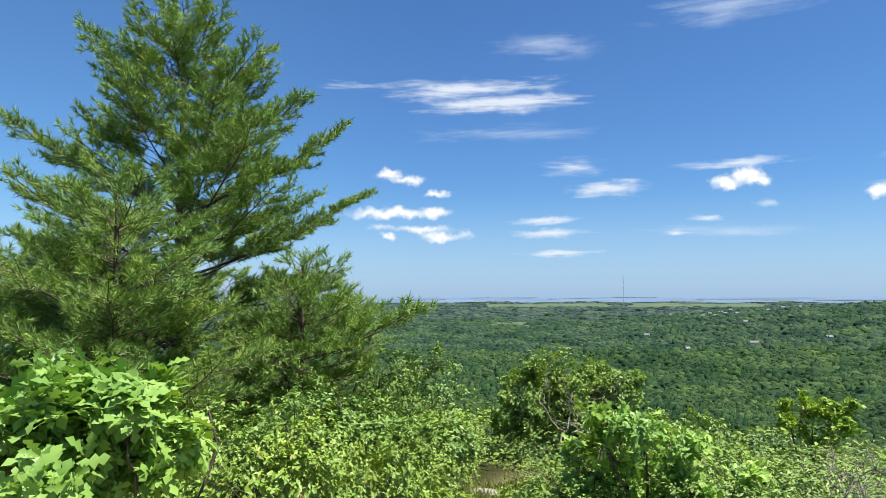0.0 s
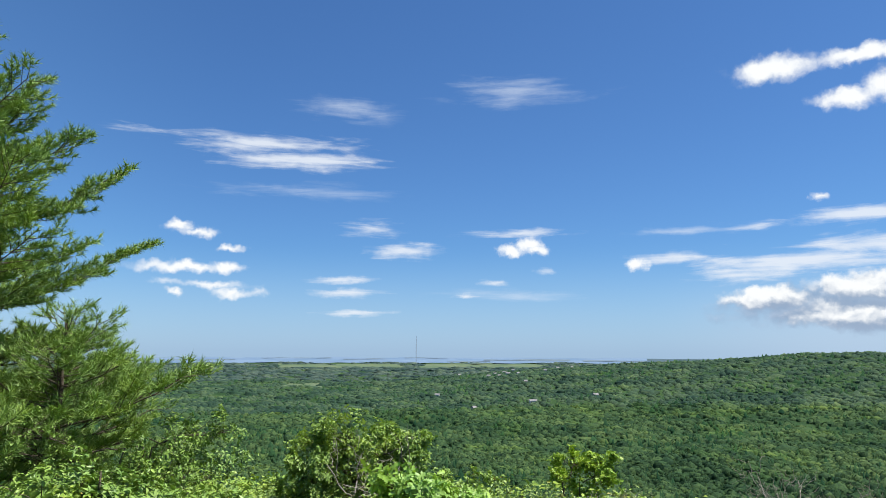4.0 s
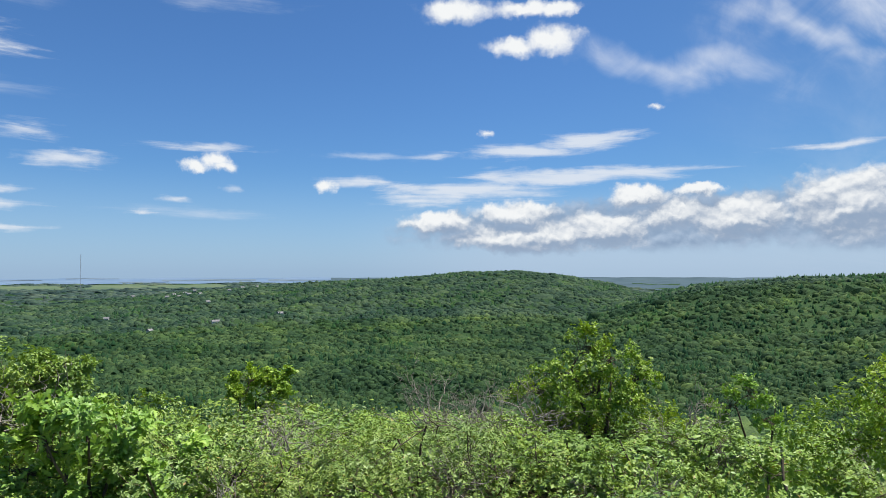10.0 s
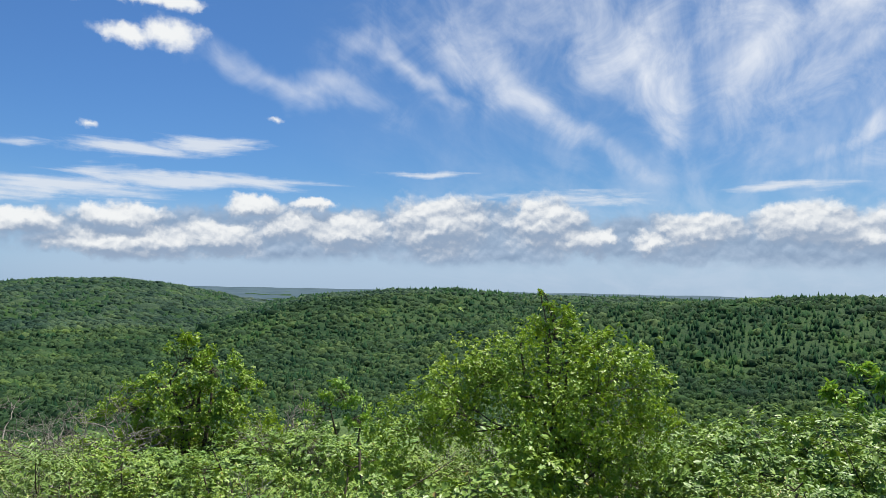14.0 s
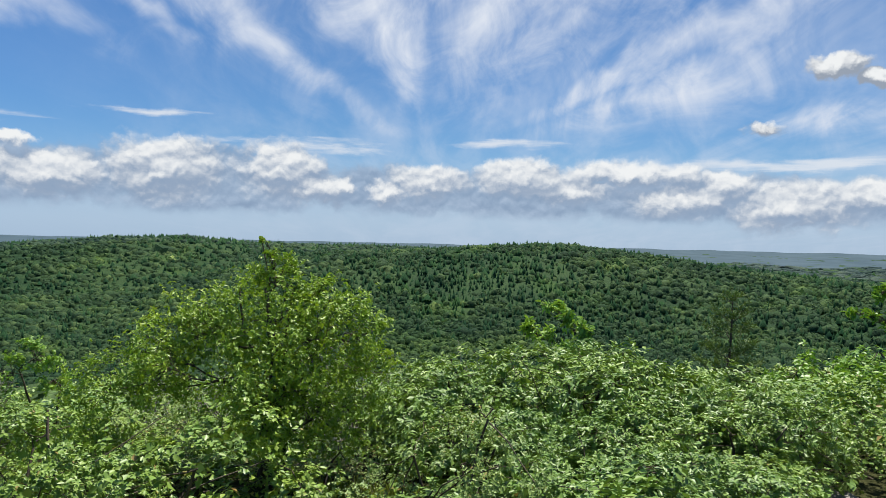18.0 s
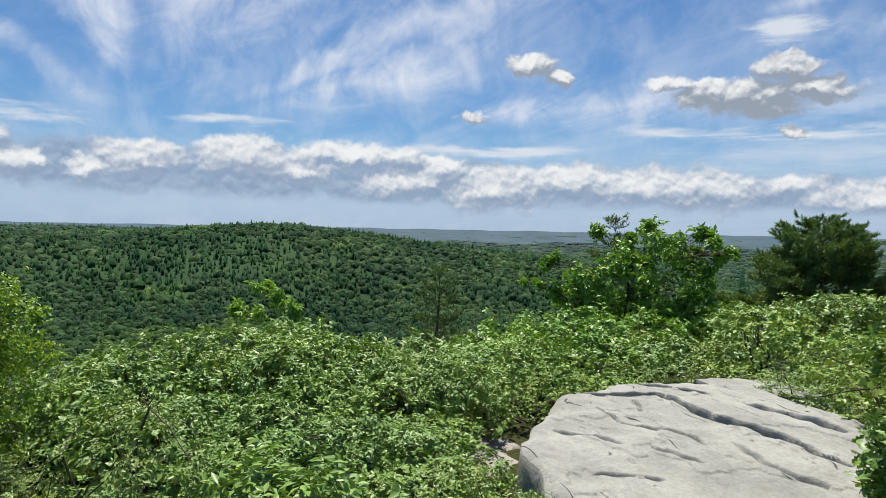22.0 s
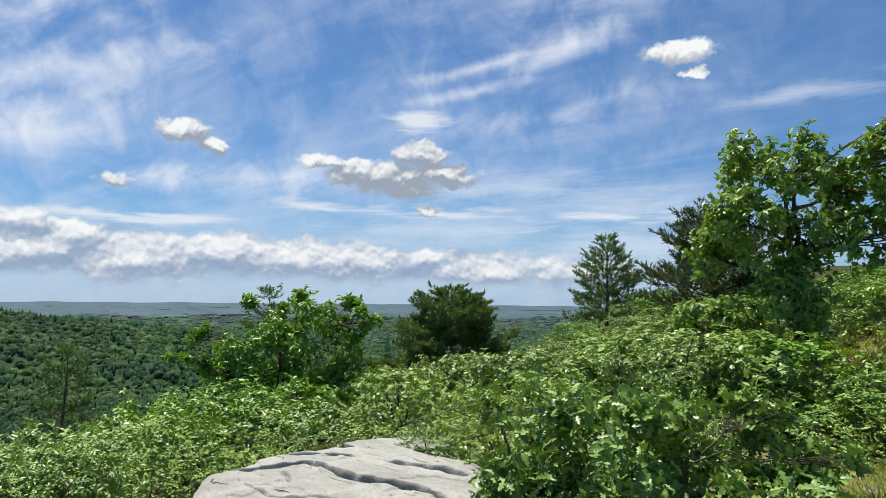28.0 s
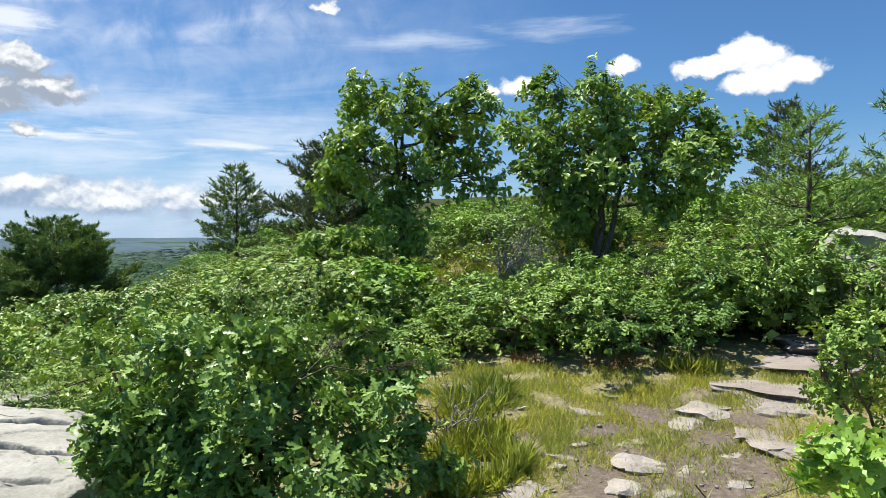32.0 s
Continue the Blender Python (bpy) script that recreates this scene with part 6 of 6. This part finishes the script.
pine("white_pine", (-5.5, 9.1), 6.4, 3.6, 51, "full white pine with long soft green needles", M_NEEDLE, whorls=14, limbs=6, needle=0.105, per=27, thick=0.0054, ragged=0.4, low=0.03, taper=0.85, dense=1.8, rise=0.3)
pine("white_pine", (-4.85, 7.0), 3.2, 2.1, 61, "bright young white pine in front of the full pine", M_NEEDLE, whorls=9, limbs=5, needle=0.105, per=25, thick=0.005, ragged=0.35, low=0.03, taper=0.8, dense=1.6)
pine("white_pine", (-3.7, 9.3), 2.5, 1.5, 62, "young white pine under the full pine's boughs", M_NEEDLE, whorls=8, limbs=5, needle=0.105, per=28, thick=0.0042, ragged=0.35, low=0.03, taper=0.7, dense=1.6)
pine("white_pine", (-8.6, 8.2), 3.9, 2.2, 52, "smaller white pine beside the full pine", M_NEEDLE, whorls=10, limbs=5, needle=0.13, per=14, thick=0.0055)
pine("young_pine", (29.5, -7.2), -0.4 - gz(29.5, -7.2), 2.0, 53, "young dark pine on the slope", M_DUSK, whorls=9, needle=0.2, per=10, thick=0.020, split=False)
pine("young_pine", (31.5, -16.6), 1.9 - gz(31.5, -16.6), 2.4, 54, "dark pine top rising behind the young oak", M_DUSK, whorls=10, needle=0.2, per=10, thick=0.020, split=False)
pine("white_pine", (21.2, -19.3), 3.6, 3.0, 55, "bushy rounded dark pine above the scrub", M_DUSK, whorls=11, limbs=6, needle=0.17, per=18, thick=0.018, taper=0.6, split=False, dense=1.5)
pine("white_pine", (15.2, -21.6), 3.2, 1.6, 56, "slim open pine on the slope", M_DUSK, whorls=10, limbs=5, needle=0.16, per=10, thick=0.017, split=False, dense=1.2)
pine("pitch_pine", (8.0, -15.4), 1.95, 1.8, 57, "ragged dark pitch pine behind the oaks", M_PITCH, whorls=9, limbs=5, needle=0.13, per=11, thick=0.014, taper=0.45, ragged=0.5, split=False, dense=1.4)
pine("white_pine", (-2.5, -20.0), 2.6, 1.0, 58, "pine standing at the top of the slope", M_PITCH, whorls=9, limbs=5, needle=0.16, per=10, thick=0.017, split=False)
pine("young_pine", (-1.6, -11.6), 1.9, 1.0, 59, "small pale pine among hillside shrubs", M_NEEDLE, whorls=8, limbs=5, needle=0.11, per=10, thick=0.009, split=False)
pine("young_pine", (-4.4, -14.2), 3.2, 1.5, 60, "dark pine on the rising slope", M_DUSK, whorls=8, limbs=5, needle=0.15, per=11, thick=0.014, split=False)


def bare_shrub(foot, high, wide, seed, label, name="dead_shrub", stems=4, lean=(0, 0)):
    """Grey leafless branches that fork again and again."""
    g = np.random.default_rng(seed)
    fx, fy = foot
    ob = base(name, pose(fx, fy, gz(fx, fy) - 0.03), label, "shrub")

    def grow(s, p, d, ln, r, depth):
        q = p + unit(d) * ln
        pts = wander(p, q, 5, 0.10 * ln, g)
        tube(s, pts, r, r * 0.6, 4 if depth < 2 else 3)
        if depth < 4:
            for _ in range(2 if depth else 3):
                nd = unit(d) + g.normal(0, 0.7, 3) + np.array([0, 0, 0.05])
                grow(s, pts[g.integers(2, 5)], nd, ln * g.uniform(0.6, 0.9), r * 0.62, depth + 1)

    for k in range(stems):
        s = Soup()
        d = np.array([lean[0] + g.normal(0, 0.7) * wide / high, lean[1] + g.normal(0, 0.7) * wide / high, 1.0])
        grow(s, np.array([g.normal(0, 0.05), g.normal(0, 0.05), 0]), d, high * 0.36, 0.007 + 0.006 * high, 0)
        piece("stem", s.mesh("stem", M_DEAD), ob)
    return ob


for x, y, h, w, seed in ((5.05, 7.6, 1.15, 1.1, 71), (2.25, 6.12, 0.95, 0.7, 72), (0.05, 8.6, 1.5, 0.5, 73), (2.02, -8.9, 1.1, 1.2, 74), (2.45, -9.3, 1.4, 1.5, 99), (0.62, -7.75, 0.75, 0.7, 75), (2.05, 5.82, 1.15, 0.4, 76),
                         (-2.2, 8.9, 1.5, 0.5, 77), (4.73, 7.0, 0.95, 0.9, 78), (7.35, 1.0, 1.0, 0.8, 79), (2.9, 8.6, 0.9, 0.8, 80), (7.6, 4.4, 0.9, 0.9, 81), (1.9, -4.6, 0.6, 0.6, 82), (9.0, -2.2, 0.9, 1.0, 83), (7.0, -6.0, 0.8, 0.8, 84), (5.5, 7.2, 1.35, 1.5, 94), (4.9, 8.4, 1.3, 1.3, 95), (6.9, 6.2, 1.2, 1.0, 96), (6.9, 1.9, 1.0, 0.9, 97), (7.6, 2.4, 1.3, 1.0, 98), (4.2, 6.3, 0.95, 1.2, 86), (3.4, 5.4, 0.8, 0.9, 87), (6.1, 4.9, 0.9, 1.0, 88), (6.8, 3.2, 0.9, 0.9, 89), (3.6, 3.6, 0.7, 0.8, 90), (1.4, 4.6, 0.7, 0.7, 91), (8.2, -1.0, 1.0, 1.0, 92), (4.7, -6.3, 0.8, 0.9, 93)):
    bare_shrub((x, y), h, w, seed, "leafless grey branches standing in the scrub", stems=2 if w < 0.6 else 5)


# ---- grass and litter ----
def turf(name, spots, material, label, seed, height):
    """Tufts of bent blades."""
    g = np.random.default_rng(seed)
    s = Soup()
    for x, y, rx, ry, n in spots:
        a, q = g.uniform(0, 6.283, n), np.sqrt(g.uniform(0, 1, n))
        px, py = x + np.cos(a) * q * rx, y + np.sin(a) * q * ry
        clump = np.sin(px * 9 + np.sin(py * 7)) * np.sin(py * 8 + 1) + g.normal(0, 0.3, n)
        ok = clump > -0.25
        px, py = px[ok], py[ok]
        pz = ground_z(px, py) - 0.01
        k = len(px)
        d = unit(np.stack([g.normal(0, 0.55, k), g.normal(0, 0.55, k), np.ones(k)], -1))
        h = height * g.uniform(0.45, 1.25, k)
        up = unit(g.normal(0, 1, (k, 3)))
        v, f = blades(np.stack([px, py, pz], -1), d, up, h, [(0.0, 0.0), (0.3, 0.022), (1.0, 0.0)], 0.1, 0.4)
        s.add(v, f)
    return tagged(new(name, s.mesh(name, material)), label, "grass", kind="stuff")


TRAIL_GRASS = [(1.7, -4.8, 0.7, 0.9, 13500), (1.9, -5.6, 0.5, 0.7, 6750), (1.0, -5.9, 1.3, 0.35, 12000), (0.0, -6.3, 0.7, 0.3, 4500), (1.3, -5.2, 0.7, 0.5, 5400), (0.4, -5.1, 0.6, 0.35, 2100), (0.2, -3.9, 0.5, 0.3, 2250), (-0.45, -4.7, 0.25, 0.5, 2250), (1.2, -4.5, 0.5, 0.5, 2250), (3.1, -9.8, 0.9, 0.7, 6000), (2.6, -11.6, 2.6, 1.6, 13500), (1.6, -3.9, 0.6, 0.6, 6000), (0.6, -5.3, 1.2, 0.6, 7500), (0.5, -4.6, 0.9, 0.5, 3900), (-0.1, -5.9, 0.7, 0.4, 3000)]
turf("trail_grass", TRAIL_GRASS, M_GRASS, "short green and straw-coloured grass along the trail", 91, 0.06)
turf("tall_trail_grass", [(1.5, -4.3, 0.30, 0.5, 4500), (1.75, -5.2, 0.25, 0.4, 1800), (-0.9, -5.9, 0.2, 0.5, 900), (0.55, -3.35, 0.35, 0.2, 1300), (0.2, -6.35, 0.25, 0.12, 500)], M_LUSH, "tall fresh green grass at the trail's edge", 94, 0.16)
turf("glade_grass", [(2.8, -10.4, 1.9, 1.7, 15000), (4.6, -9.6, 0.9, 1.0, 4000)], M_LUSH, "fresh green grass in the glade under the oaks", 95, 0.16)
turf("summit_grass", [(0, 0, 2.6, 2.6, 9000), (-3, 0, 2.0, 2.5, 5000)], M_GRASS, "short dry grass round the hilltop's bare stand", 96, 0.05)
turf("path_grass", [(-0.35, 6.6, 0.6, 1.2, 9000), (-0.2, 5.2, 0.5, 1.2, 5000), (5.0, 1.2, 0.5, 0.5, 900)], M_LUSH, "tall green grass in the footpath's gap", 92, 0.15)
turf("dead_fern", [(0.6, -6.3, 0.5, 0.12, 260), (1.6, -6.25, 0.2, 0.1, 90)], M_RUST, "rust brown dead fern under the bushes", 93, 0.12)


def ground_cover():
    """Low leafy plants that hide the soil between the shrubs."""
    g = np.random.default_rng(97)
    n = 22000
    az, r = np.radians(g.uniform(-215, 70, n)), 2.8 + 12.2 * g.uniform(0, 1, n) ** 0.75
    x, y = -np.sin(az) * r, np.cos(az) * r
    path = np.interp(y, [2.8, 4.5, 5.7, 7.1, 8.6], [0.1, -0.2, -0.43, -0.85, -1.3])
    ok = ~((y > 2.5) & (y < 9) & (np.abs(x - path) < 0.26 + g.uniform(0, 0.15, n)))
    ok &= np.hypot((x - 0.5) / 2.1, (y + 4.9) / 1.75) > 1 + g.uniform(-0.1, 0.1, n)
    ok &= ~((x > 3.3) & (x < 6.0) & (y > -4.3) & (y < -1.7))
    ok &= ~((x > -1.4) & (x < 0.1) & (y > -7.6) & (y < -4.5))
    x, y = x[ok], y[ok]
    k = len(x)
    p = np.stack([x, y, ground_z(x, y) + g.uniform(0.03, 0.2, k)], -1)
    s = Soup()
    rosettes(s, p, unit(np.array([0, 0, 1.0]) + g.normal(0, 0.4, (k, 3))), 0.036, 6, SIMPLE, g)
    tagged(new("ground_cover", s.mesh("ground_cover", M_LOW)), "low leafy green plants covering the soil between shrubs", "ground cover", kind="stuff")


ground_cover()
